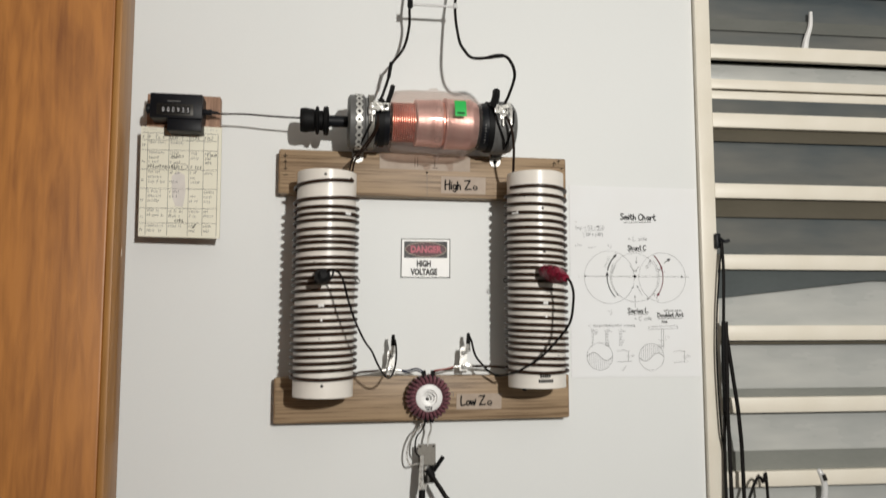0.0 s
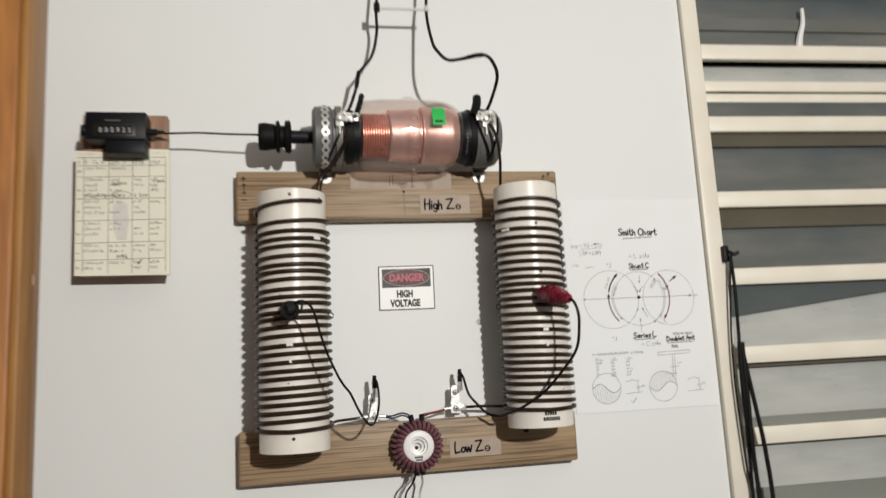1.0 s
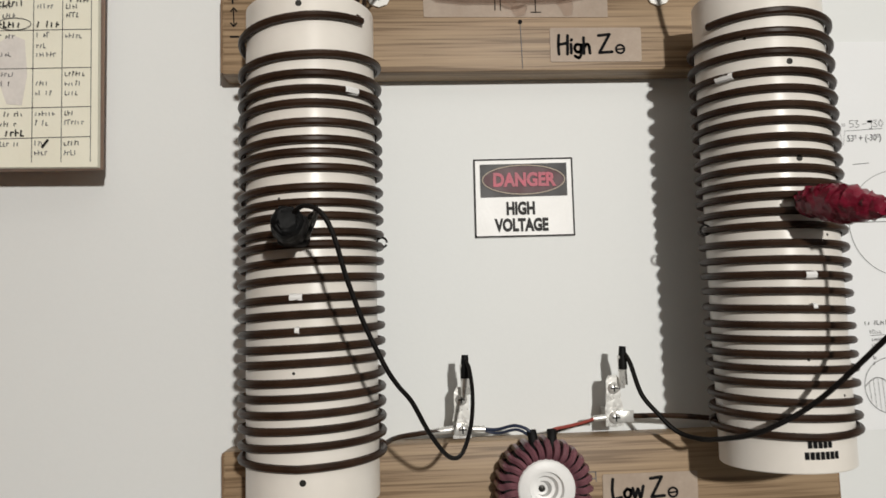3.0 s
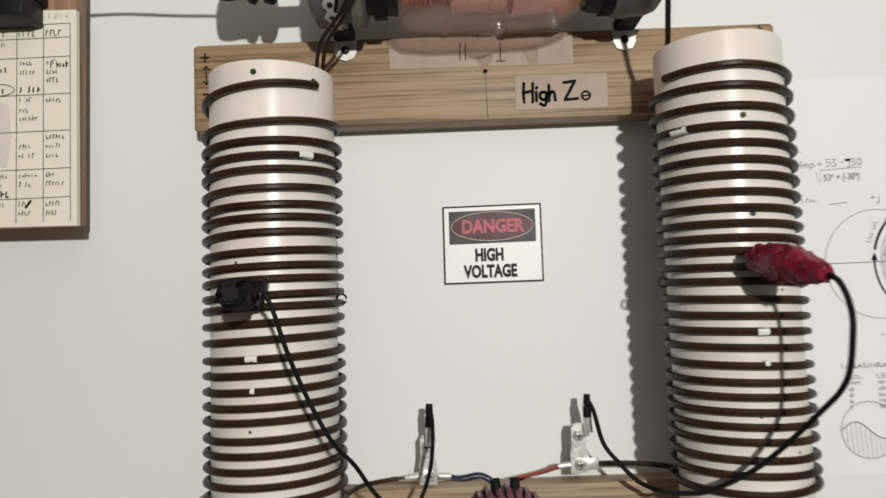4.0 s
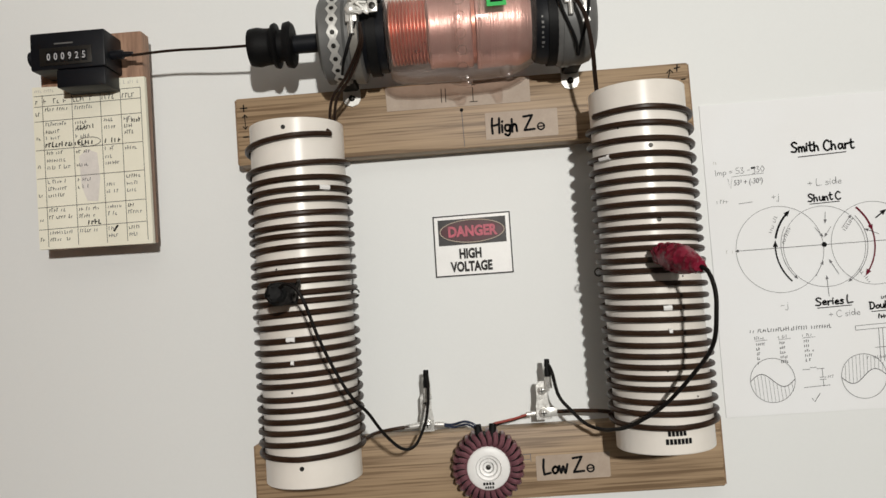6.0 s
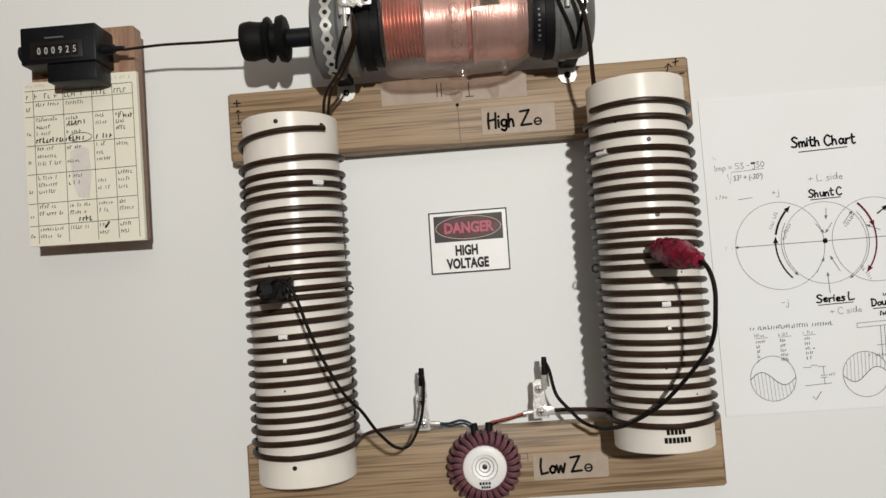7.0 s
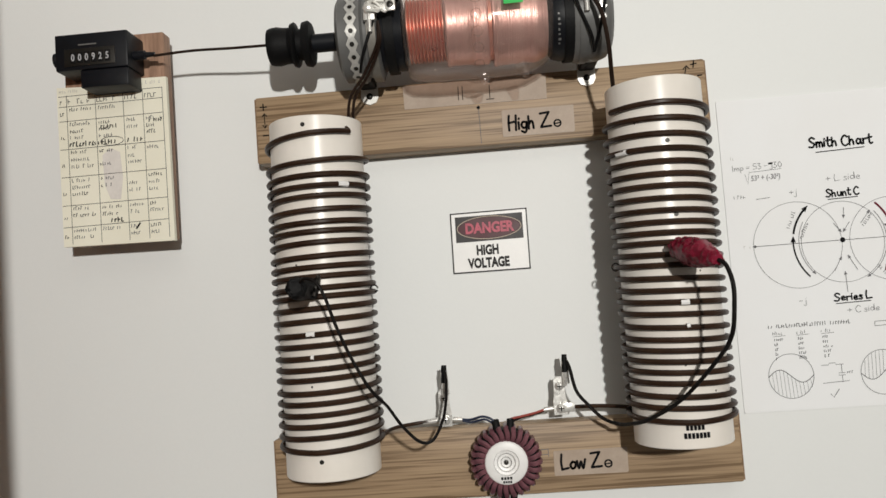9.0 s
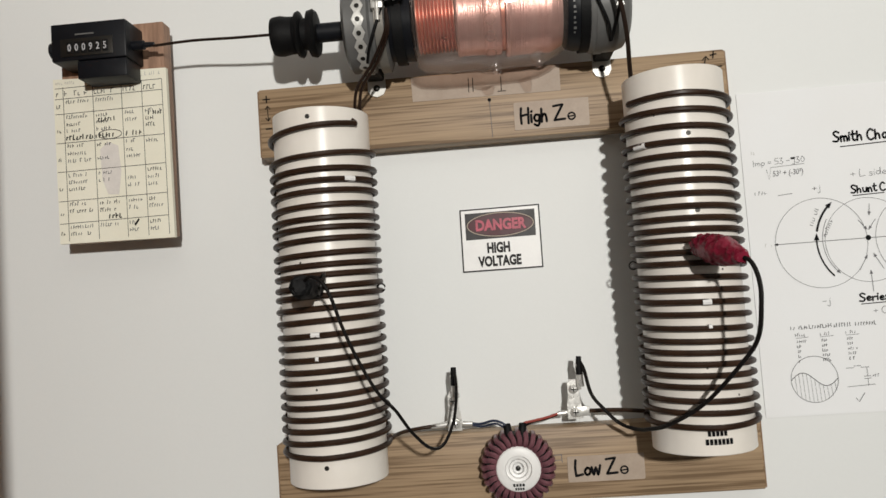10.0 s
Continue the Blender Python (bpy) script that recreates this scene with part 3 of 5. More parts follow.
part("tape", sheet([(0.1285, 1.7345), (0.2625, 1.7335), (0.2630, 1.7572), (0.1280, 1.7570)], B - 0.0006, B - 0.0001), TAPE, t)
for pts in ([(0.180, 1.739), (0.1803, 1.752)], [(0.184, 1.739), (0.1842, 1.752)], [(0.2095, 1.738), (0.2097, 1.751)], [(0.206, 1.7375), (0.2135, 1.7375)]):
    part("pencil_mark", stroke(pts, 0.0007, B - 0.0009), INK, t)


# ---- the two coils ----
R = 0.0402          # the pipes, held off the boards by spacers
CY = 1.0935


def build_coil(cx, top, low, heights, way, start, finish, label, jog, rise=0.0):
    """A plastic pipe with a spaced winding; heights: of each turn where it passes the front."""
    cy = CY
    root = thing("coil", (cx, B, low), label, "coil", "tuner coils")
    inner = R - 0.0035
    part("pipe", lathe([(low, R - 0.0006), (low + 0.0006, R), (top - 0.0006, R), (top, R - 0.0006), (top, inner), (low, inner)], (cx, cy, 0), "z", 72, None, True), PVC, root)
    r = random.Random(jog)
    off = [r.uniform(-0.0003, 0.0003) for _ in heights]
    pts, n = [], len(heights)
    u, du = start, 1 / 44
    while u <= finish:
        k = min(max(u, 0), n - 1.001) if u < n - 1 else n - 1.001
        i = int(k)
        fr = (u - i) if (u < 0 or u > n - 1) else k - i
        slope = heights[i + 1] - heights[i]
        if u < 0:
            z = heights[0] - rise * u
        elif u > n - 1:
            z = heights[-1] + 0.007 * (u - n + 1)
        else:
            z = heights[i] + slope * fr + off[i] * (1 - fr) + off[i + 1] * fr
        a = radians(-90 + way * 360 * u)
        rr = R + 0.0026
        pts.append((cx + rr * math.cos(a), cy + rr * math.sin(a), z))
        u += du
    a = radians(-90 + way * 360 * start)
    z_end = heights[0] - rise * start
    first = [(cx + (R - 0.003) * math.cos(a), cy + (R - 0.003) * math.sin(a), z_end + 0.0030 * (rise > 0) + 0.0015),
             (cx + (R + 0.0015) * math.cos(a), cy + (R + 0.0015) * math.sin(a), z_end + 0.0008)]
    part("winding", sweep(first + pts, 0.00238, 8), WIRE, root, "dark brown enamelled wire")
    for z in (low + 0.022, top - 0.022):
        part("spacer", lathe([(cy + R - 0.0015, 0.0065), (B - 0.0003, 0.0065)], (cx, 0, z), "y", 16), SCREW_DARK, root, "dark round spacer behind the pipe")
    return root


zl = [1.6988, 1.6751, 1.6641, 1.6548, 1.6463, 1.6352, 1.6251, 1.6171, 1.6084, 1.5969, 1.5877, 1.5802, 1.5703, 1.5637,
      1.5539, 1.5444, 1.5328, 1.5236, 1.514, 1.5045, 1.4963, 1.4858, 1.4767, 1.4677, 1.4589, 1.4499, 1.4377]
zr = [1.7, 1.6873, 1.6743, 1.6623, 1.6519, 1.6415, 1.6317, 1.6216, 1.6118, 1.6028, 1.594, 1.5861, 1.5765, 1.5681,
      1.5572, 1.5471, 1.5379, 1.5283, 1.5176, 1.5082, 1.4996, 1.4907, 1.4821, 1.4734, 1.4628, 1.4544, 1.4432]
CLX, CRX = 0.0508, 0.3480
coil_l = build_coil(CLX, 1.7150, 1.4136, zl, -1, -0.145, len(zl) - 1 + 0.72, "ivory plastic pipe coil with dark wire and black clip", 3, 0.02)
coil_r = build_coil(CRX, 1.7226, 1.4220, zr, 1, -0.19, len(zr) - 1 + 0.72, "ivory plastic pipe coil with dark wire and red clip", 4)


def on_pipe(cx, x, extra=0.0):
    """The depth of the pipe's front at x."""
    rr = R + extra
    return CY - math.sqrt(max(0, rr * rr - (x - cx) ** 2))


for coil, cx, spots in ((coil_l, CLX, ((0.0485, 1.7071), (0.0493, 1.4300))), (coil_r, CRX, ((0.3470, 1.6686), (0.3486, 1.6085)))):
    for x, z in spots:
        y = on_pipe(cx, x)
        part("screw_hole", lathe([(0.001, 0.0019), (-0.0003, 0.0019), (-0.0003, 0.00001)], (x, y, z), "y", 12), SCREW_DARK, coil)
for coil, cx, spots in ((coil_l, CLX, ((0.0780, 1.6560, 0.0070), (0.0466, 1.5332, 0.0070), (0.0472, 1.5144, 0.0025))),
                        (coil_r, CRX, ((0.3132, 1.6634, 0.0065), (0.3483, 1.5379, 0.0065), (0.3490, 1.5189, 0.0025)))):
    for x, z, w in spots:
        pts = []
        for k in range(7):
            xx = x - w / 2 + w * k / 6
            pts.append((xx, on_pipe(cx, xx, 0.0027), z))
        part("white_sleeve", sweep(pts, 0.00245, 8), WHITE, coil, "white tape tab on the wire")
for coil, x, z in ((coil_l, 0.0945, 1.5677), (coil_r, 0.3035, 1.5703)):
    pts = [(x + 0.0032 * math.cos(t * 0.45), CY - 0.003, z + 0.0032 * math.sin(t * 0.45)) for t in range(14)]
    part("tap_loop", sweep(pts, 0.0007, 6), CABLE, coil, "small black wire loop")
for coil, x, z in ((coil_l, 0.0505, 1.4075), (coil_r, 0.343, 1.415)):
    screw("mounting_screw", (x, B - 0.0005, z), 0.004, coil, SCREW_DARK, cross=False)
for coil, cx, spots in ((coil_l, CLX, ((0.0365, 1.5905, 0.0010), (0.0445, 1.4905, 0.0009), (0.0720, 1.5965, 0.0007))),
                        (coil_r, CRX, ((0.3240, 1.6860, 0.0010), (0.3330, 1.6440, 0.0008), (0.3640, 1.5620, 0.0008), (0.3450, 1.4880, 0.0009), (0.3680, 1.4660, 0.0008)))):
    for x, z, w in spots:
        part("speck", lathe([(0.001, w), (-0.0002, w), (-0.0002, 0.00001)], (x, on_pipe(cx, x), z), "y", 8), SCREW_DARK, coil)
# two unreadable lines of black print on the lower end of one pipe
for z, xa, xb in ((1.4369, 0.3408, 0.3560), (1.4304, 0.3388, 0.3590)):
    b = bmesh.new()
    x = xa
    while x < xb - 0.001:
        y = on_pipe(CRX, x) - 0.0004
        b.faces.new([b.verts.new(q) for q in ((x, y, z), (x + 0.0024, on_pipe(CRX, x + 0.0024) - 0.0004, z), (x + 0.0024, on_pipe(CRX, x + 0.0024) - 0.0004, z + 0.0044), (x, y, z + 0.0044))])
        x += 0.0030
    part("print_bar", b, INK, coil_r)

coil_l.rotation_euler.y = 0.0075    # this pipe leans a little

# ---- the vacuum capacitor ----
AY, AZ = 1.100, 1.791
cap = thing("vacuum_capacitor", (0.2, AY, 1.74), "glass vacuum capacitor with copper cylinders in grey end rings", "capacitor")
O = (0, AY, AZ)
OG = (0, AY, AZ + 0.0022)    # the bulb sits a little above the end rings
ring = part("end_ring", lathe([(0.080, 0.012), (0.080, 0.033), (0.083, 0.0375), (0.102, 0.038), (0.104, 0.0345), (0.107, 0.0345), (0.108, 0.0375), (0.115, 0.0375), (0.117, 0.034), (0.117, 0.012)], O, "x", 64, None, True), GREY_PVC, cap)
ring2 = part("end_ring", lathe([(0.283, 0.014), (0.283, 0.036), (0.286, 0.0378), (0.306, 0.0375), (0.313, 0.035), (0.3175, 0.029), (0.3185, 0.018), (0.3185, 0.014)], O, "x", 64, None, True), GREY_PVC, cap)
part("ceramic_neck", lathe([(0.1172, 0.030), (0.137, 0.0315)], O, "x", 48), BLACK_GLOSS, cap, "black neck")
part("collar", lathe([(0.262, 0.026), (0.2655, 0.0325), (0.272, 0.0345), (0.2825, 0.0345)], O, "x", 48), BLACK_GLOSS, cap, "black collar at the glass end")
glass = part("glass_envelope", lathe([(0.1375, 0.0300), (0.139, 0.0400), (0.146, 0.0441), (0.165, 0.0460), (0.190, 0.0462), (0.196, 0.0493), (0.203, 0.0496), (0.209, 0.0464), (0.235, 0.0455), (0.249, 0.0430), (0.259, 0.0385), (0.2665, 0.0330),
                                      (0.2645, 0.0318), (0.2575, 0.0370), (0.248, 0.0414), (0.235, 0.0438), (0.209, 0.0448), (0.190, 0.0446), (0.165, 0.0443), (0.147, 0.0424), (0.141, 0.0391), (0.1395, 0.0300)], OG, "x", 72, None, True), GLASS, cap, "clear glass envelope")
tip = part("glass_tip", sweep(spline([(0.238, AY - 0.012, AZ - 0.040), (0.240, AY - 0.014, AZ - 0.046), (0.2405, AY - 0.015, AZ - 0.051)]), 0.006, 10, None, lambda t: 1 - 0.55 * t), GLASS, cap)

prof = []
x = 0.1400
while x < 0.1735:
    prof += [(x, 0.0256), (x + 0.0012, 0.0282), (x + 0.0020, 0.0282), (x + 0.0031, 0.0256)]
    x += 0.0031
part("bellows", lathe(prof, OG, "x", 64), COPPER_RIB, cap, "ribbed copper bellows")
part("copper_cylinder", lathe([(0.1735, 0.0244), (0.1738, 0.0325), (0.1755, 0.0335), (0.178, 0.0326), (0.196, 0.0329), (0.198, 0.0338), (0.210, 0.0340), (0.2115, 0.0329), (0.2115, 0.0282)], OG, "x", 64), COPPER, cap)
part("copper_cylinder", lathe([(0.2150, 0.0282), (0.2152, 0.0361), (0.2180, 0.0368), (0.2195, 0.0357), (0.246, 0.0353), (0.250, 0.0361), (0.254, 0.0350), (0.262, 0.0310), (0.262, 0.02)], OG, "x", 64), COPPER, cap)
part("seal_band", lathe([(0.2116, 0.0310), (0.2149, 0.0310)], OG, "x", 48), COPPER_RIB, cap)
for a in (172, 188, 204, 220, 238):
    c = Vector((0.2015, AY + 0.0494 * math.cos(radians(a)), AZ + 0.0022 + 0.0494 * math.sin(radians(a))))
    v = Vector((0, -math.sin(radians(a)), math.cos(radians(a))))
    ring_pts = [c + (Vector((1, 0, 0)) * math.cos(t * math.pi / 8) + v * math.sin(t * math.pi / 8)) * 0.0042 for t in range(17)]
    part("moulded_mark", sweep([tuple(q) for q in ring_pts], 0.0007, 6), GLASS, glass)


def wrapped(x0, x1, r, a0, a1, n=20, wavy=0.0, thick=0.0008):
    """A strap bent round the capacitor's axis from angle a0 to a1, with wavy edges."""
    bb = bmesh.new()
    rows = []
    for k in range(n + 1):
        a = radians(a0 + (a1 - a0) * k / n)
        s = wavy * (0.5 + 0.5 * math.cos(k * math.pi))
        rows.append([bb.verts.new((xx, AY + rr * math.cos(a), AZ + rr * math.sin(a))) for xx, rr in ((x0 + s, r), (x1 - s, r), (x1 - s, r + thick), (x0 + s, r + thick))])
    for p, q in zip(rows, rows[1:]):
        for k in range(4):
            bb.faces.new((p[k], p[(k + 1) % 4], q[(k + 1) % 4], q[k]))
    bb.faces.new(rows[0])
    bb.faces.new(rows[-1])
    return bb


strap = part("perforated_strap", wrapped(0.0895, 0.1000, 0.0382, 0, 360, 44, 0.0028), GALV, ring, "galvanised perforated steel strap")
for k in range(22):
    a = radians(360 * (k + 0.5) / 22)
    n = Vector((0, math.cos(a), math.sin(a)))
    c = Vector((0.09475, AY, AZ)) + n * 0.0390
    bb = bmesh.new()
    u, v = Vector((1, 0, 0)), Vector((0, -math.sin(a), math.cos(a)))
    bb.faces.new([bb.verts.new(c + n * 0.0003 + (u * math.cos(t * math.pi / 6) + v * math.sin(t * math.pi / 6)) * 0.0021) for t in range(12)])
    part("strap_hole", bb, SCREW_DARK, ring)
part("hose_clamp", wrapped(0.1078, 0.1152, 0.0377, 100, 440, 40), ZINC, ring)
part("perforated_strap", wrapped(0.3030, 0.3100, 0.0372, 120, 200, 11, 0.0020), CHROME, ring2, "bright perforated strap")
part("hose_clamp", wrapped(0.2880, 0.2950, 0.0378, 90, 430, 40), GREY_PVC, ring2)
for x, up in ((0.1115, 0.011), (0.2935, 0.012)):
    bolt = part("clamp_bolt", sweep([(x, AY - 0.0405, AZ + up + 0.006), (x, AY - 0.0405, AZ + up - 0.020)], 0.0022, 10), CHROME, cap)
    part("bolt_head", lathe([(0.0, 0.0048), (-0.003, 0.0048), (-0.0042, 0.003), (-0.0044, 0.00001)], (x, AY - 0.0415, AZ + up), "y", 6), CHROME, bolt)
    part("clamp_ear", block((x - 0.005, AY - 0.042, AZ + up - 0.010), (x + 0.005, AY - 0.0365, AZ + up - 0.001), 0.001), GALV, cap)
for xa, xb, z in ((0.1135, 0.1345, AZ + 0.012), (0.281, 0.300, AZ + 0.014)):
    lug = part("solder_lug", block((xa, AY - 0.0425, z - 0.0035), (xb, AY - 0.0412, z + 0.0035), 0.0005), CHROME, cap, "bright metal lug")
    part("lug_plate", block((xb - 0.0085, AY - 0.0440, z - 0.0052), (xb, AY - 0.0426, z + 0.0052), 0.0012), CHROME, lug)
    part("lug_screw", lathe([(0, 0.0030), (-0.0012, 0.0028), (-0.0018, 0.00001)], (xb - 0.0043, AY - 0.0441, z), "y", 14), SCREW_DARK, lug)
for x, s in ((0.1410, 0.0034), (0.2885, 0.0056)):
    part("tie_tail", sweep(spline([(x - 0.008, AY - 0.032, AZ + 0.020), (x - 0.003, AY - 0.030, AZ + 0.035), (x, AY - 0.022, AZ + 0.047)]), s, 8), BLACK, cap, "black sleeved strap end")
part("strap_band", wrapped(0.1215, 0.1300, 0.0322, 95, 300, 20, 0, 0.0015), BLACK, cap, "black strap")
part("strap_band", wrapped(0.276, 0.284, 0.0350, 95, 300, 20, 0, 0.0015), BLACK, cap, "black strap")
sticker = part("sticker", wrapped(0.2245, 0.2405, 0.0478, 148, 178, 6, 0, 0.0003), GREEN, cap, "bright green price sticker")
part("sticker_print", wrapped(0.2275, 0.2375, 0.0482, 171, 174, 2, 0, 0.0002), INK, sticker)
for x in (0.0965, 0.3005):
    foot = part("foot_bracket", sheet([(x - 0.0082, 1.764), (x - 0.0082, 1.748), (x - 0.0058, 1.7435), (x, 1.7415), (x + 0.0058, 1.7435), (x + 0.0082, 1.748), (x + 0.0082, 1.764)], B - 0.0022, B - 0.0004), BRIGHT, cap, "bright steel foot bracket")
    screw("foot_screw", (x, B - 0.0022, 1.7495), 0.0030, foot, SCREW_DARK)
    part("foot_clamp", block((x - 0.0075, AY - 0.006, 1.7555), (x + 0.0075, B - 0.0024, 1.7645), 0.002), BLACK, cap, "black clamp foot")
for pts in ([(0.2810, AY - 0.0385, AZ + 0.020), (0.2870, AY - 0.0405, AZ - 0.004), (0.2965, AY - 0.0330, AZ - 0.026), (0.3000, AY - 0.0160, AZ - 0.0345)],
            [(0.3100, AY - 0.0360, AZ + 0.016), (0.3080, AY - 0.0400, AZ - 0.004), (0.3030, AY - 0.0330, AZ - 0.024), (0.3005, AY - 0.0160, AZ - 0.0345)],
            [(0.1180, AY - 0.0330, AZ + 0.016), (0.1120, AY - 0.0410, AZ - 0.006), (0.1030, AY - 0.0340, AZ - 0.026), (0.0975, AY - 0.0160, AZ - 0.0350)]):
    part("tie_strap", sweep(spline(pts, 6), 0.0013, 8), BLACK, cap, "black tie strap down to the foot")
for k in range(7):
    part("print_bar", wrapped(0.2697, 0.2712 + 0.0004 * (k % 3), 0.0348, 188 + 7 * k, 190.5 + 7 * k + k % 2, 2, 0, 0.0002), GREY_PVC, cap)
r = random.Random(31)
for x, z in ((0.1165, AZ + 0.013), (0.2915, AZ + 0.015)):
    for k in range(4):
        pts = [(x + r.uniform(-0.009, 0.009), AY - 0.0435 - r.uniform(0, 0.003), z + r.uniform(-0.007, 0.006)) for q in range(4)]
        part("tinned_strand", sweep(spline(pts, 5), 0.0011, 6), BRIGHT, cap, "bright soldered wire strand")
part("glass_tip", sweep(spline([(0.2045, AY - 0.006, AZ - 0.0450), (0.2050, AY - 0.007, AZ - 0.0485), (0.2055, AY - 0.008, AZ - 0.0510)]), 0.0062, 10, None, lambda t: 1 - 0.45 * t), GLASS, cap)
part("shaft", lathe([(0.054, 0.0082), (0.0805, 0.0082)], O, "x", 24), BLACK_GLOSS, cap, "black shaft")

coup = thing("shaft_coupling", (0.035, AY, AZ - 0.02), "black ribbed rubber coupling on the capacitor shaft", "coupling")
part("boot", lathe([(0.0145, 0.009), (0.0150, 0.0158), (0.0170, 0.0166), (0.0225, 0.0172), (0.0290, 0.0160), (0.0335, 0.0158), (0.0350, 0.0145)], O, "x", 30), BLACK, coup)
part("flange", lathe([(0.0350, 0.0140), (0.0362, 0.0190), (0.0388, 0.0200), (0.0400, 0.0190), (0.0410, 0.0150)], O, "x", 30), BLACK, coup)
part("neck", lathe([(0.0410, 0.0138), (0.0460, 0.0138)], O, "x", 30), BLACK, coup)
part("flange", lathe([(0.0460, 0.0140), (0.0470, 0.0195), (0.0515, 0.0205), (0.0538, 0.0185), (0.0545, 0.010)], O, "x", 30), BLACK, coup)
lone("drive_rod", sweep(spline([(-0.0970, 1.1095, 1.7970), (-0.06, 1.107, 1.7975), (-0.02, 1.103, 1.7950), (0.0155, AY, 1.7935)]), 0.0013, 8), BROWN_WIRE, "thin brown steel rod from counter to coupling", "rod")

# ---- counter, block and log sheet ----
wb = thing("wooden_block", (-0.149, W, 1.6285), "reddish-brown wooden block held off the wall on battens", "block")
part("slab", block((-0.1945, 1.1305, 1.6285), (-0.0965, 1.1480, 1.8275), 0.0015), BLOCK, wb)
for z in (1.655, 1.790):
    part("batten", block((-0.1850, 1.1482, z), (-0.1250, W - 0.0005, z + 0.020), 0.001), BLOCK, wb)
cnt = thing("revolution_counter", (-0.15, 1.14, 1.77), "black mechanical revolution counter on the wooden block", "counter")
part("housing", block((-0.1835, 1.0965, 1.7855), (-0.1155, 1.1303, 1.8195), 0.0016), BLACK_GLOSS, cnt)
part("lower_housing", block((-0.1610, 1.0978, 1.7690), (-0.1165, 1.1250, 1.7853), 0.0012), BLACK_GLOSS, cnt)
win = part("dial_window", block((-0.1745, 1.0955, 1.7890), (-0.1270, 1.0963, 1.8050), 0.0003), SCREW_DARK, cnt, "dark dial window")
for k in range(6):
    x = -0.1680 + 0.0064 * k
    w = part("digit_wheel", block((x, 1.0947, 1.7915), (x + 0.0050, 1.0954, 1.8015), 0.0003), BLACK, cnt)
    part("digit", lettering("000925"[k], 0.0088, x + 0.0025, 1.7934, 1.0943, None, 0.0001, 0, 0, 0.75, "CENTER"), DIGIT, w)
part("print_bar", block((-0.161, 1.0959, 1.8080), (-0.144, 1.0964, 1.8092)), GREY_PVC, cnt)
part("reset_knob", lathe([(-0.1905, 0.004), (-0.1895, 0.0072), (-0.1860, 0.0075), (-0.1836, 0.006)], (0, 1.1095, 1.8000), "x", 24), BLACK_GLOSS, cnt)
part("drive_stub", lathe([(-0.1154, 0.0042), (-0.1050, 0.0042), (-0.1045, 0.0026), (-0.0960, 0.0020)], (0, 1.1095, 1.7985), "x", 16), BLACK_GLOSS, cnt)

log = thing("log_sheet", (-0.146, 1.1270, 1.628), "cream paper log table pinned to the block", "paper")
part("pad", sheet([(-0.1990, 1.6280), (-0.0925, 1.6265), (-0.0935, 1.7820), (-0.1235, 1.7825), (-0.1235, 1.7795), (-0.1735, 1.7785), (-0.1735, 1.7790), (-0.2000, 1.7800)], 1.1257, 1.1303), NOTE, log)
yl = 1.1254
cols = [-0.1905, -0.1625, -0.1355, -0.1165, -0.0975]
rows = [1.7715, 1.7615, 1.7475, 1.7205, 1.6940, 1.6670, 1.6465, 1.6295]
for x in cols:
    part("grid_line", stroke([(x - 0.0002, 1.7720), (x + 0.0004, 1.6300)], 0.0005, yl), PEN, log)
for z in rows[:-1]:
    part("grid_line", stroke([(-0.1985, z - 0.0004), (-0.0975, z + 0.0006)], 0.0005, yl), PEN, log)
part("violet_smudge", sheet([(-0.158, 1.712), (-0.150, 1.718), (-0.141, 1.714), (-0.139, 1.690), (-0.142, 1.669), (-0.152, 1.670), (-0.157, 1.684)], yl, yl + 0.0001), VIOLET, log)
yw = 1.1251
for (x0, x1) in zip([-0.1985] + cols[:-1], cols):
    part("heading_bar", jot(x0 + 0.0015, 1.7635, (x1 - x0) * 0.8, 0.0050, yw, rng, 0.0006), PEN, log)
part("heading_bar", jot(-0.1975, 1.7745, 0.02, 0.0030, yw, rng, 0.0004), FADED, log)
part("heading_bar", jot(-0.1215, 1.7765, 0.025, 0.0034, yw, rng, 0.0005), FADED, log)
fine_ink, soft_ink = bmesh.new(), bmesh.new()
for top, low in zip(rows[1:], rows[2:]):
    h = top - low
    jot(-0.1970, low + h * 0.35, 0.0050, 0.0034, yw, rng, 0.0006, fine_ink)
    for ci, (x0, x1) in enumerate(zip(cols, cols[1:])):
        for k in range(max(1, int(h / 0.0072))):
            if rng.random() < (0.14 if ci < 2 else 0.3):
                continue
            z = top - 0.0052 - k * 0.0066 + rng.uniform(-0.0005, 0.0005)
            if z < low:
                continue
            jot(x0 + 0.0025, z, (x1 - x0) * rng.uniform(0.45, 0.85), 0.0036, yw, rng, 0.0006, rng.choice((soft_ink, fine_ink)))
for ink, mat in ((fine_ink, PEN), (soft_ink, PENCIL)):
    tagged(part("small_writing", ink, mat, log), "rows of small handwritten entries", kind="stuff")
part("bold_entry_bar", jot(-0.1890, 1.7225, 0.048, 0.0050, yw, rng, 0.0010), INK, log)
part("bold_entry_bar", jot(-0.1330, 1.7225, 0.018, 0.0050, yw, rng, 0.0009), INK, log)
part("bold_entry_bar", jot(-0.1115, 1.7400, 0.014, 0.0036, yw, rng, 0.0008), INK, log)
part("bold_entry_bar", jot(-0.1520, 1.6480, 0.015, 0.0052, yw, rng, 0.0010), INK, log)
part("bold_entry_bar", jot(-0.1585, 1.7375, 0.020, 0.0048, yw, rng, 0.0008), INK, log)
part("ring_mark", stroke([(-0.148 + 0.011 * math.cos(t * 0.3), 1.725 + 0.0042 * math.sin(t * 0.3)) for t in range(22)], 0.0005, yw), PEN, log)
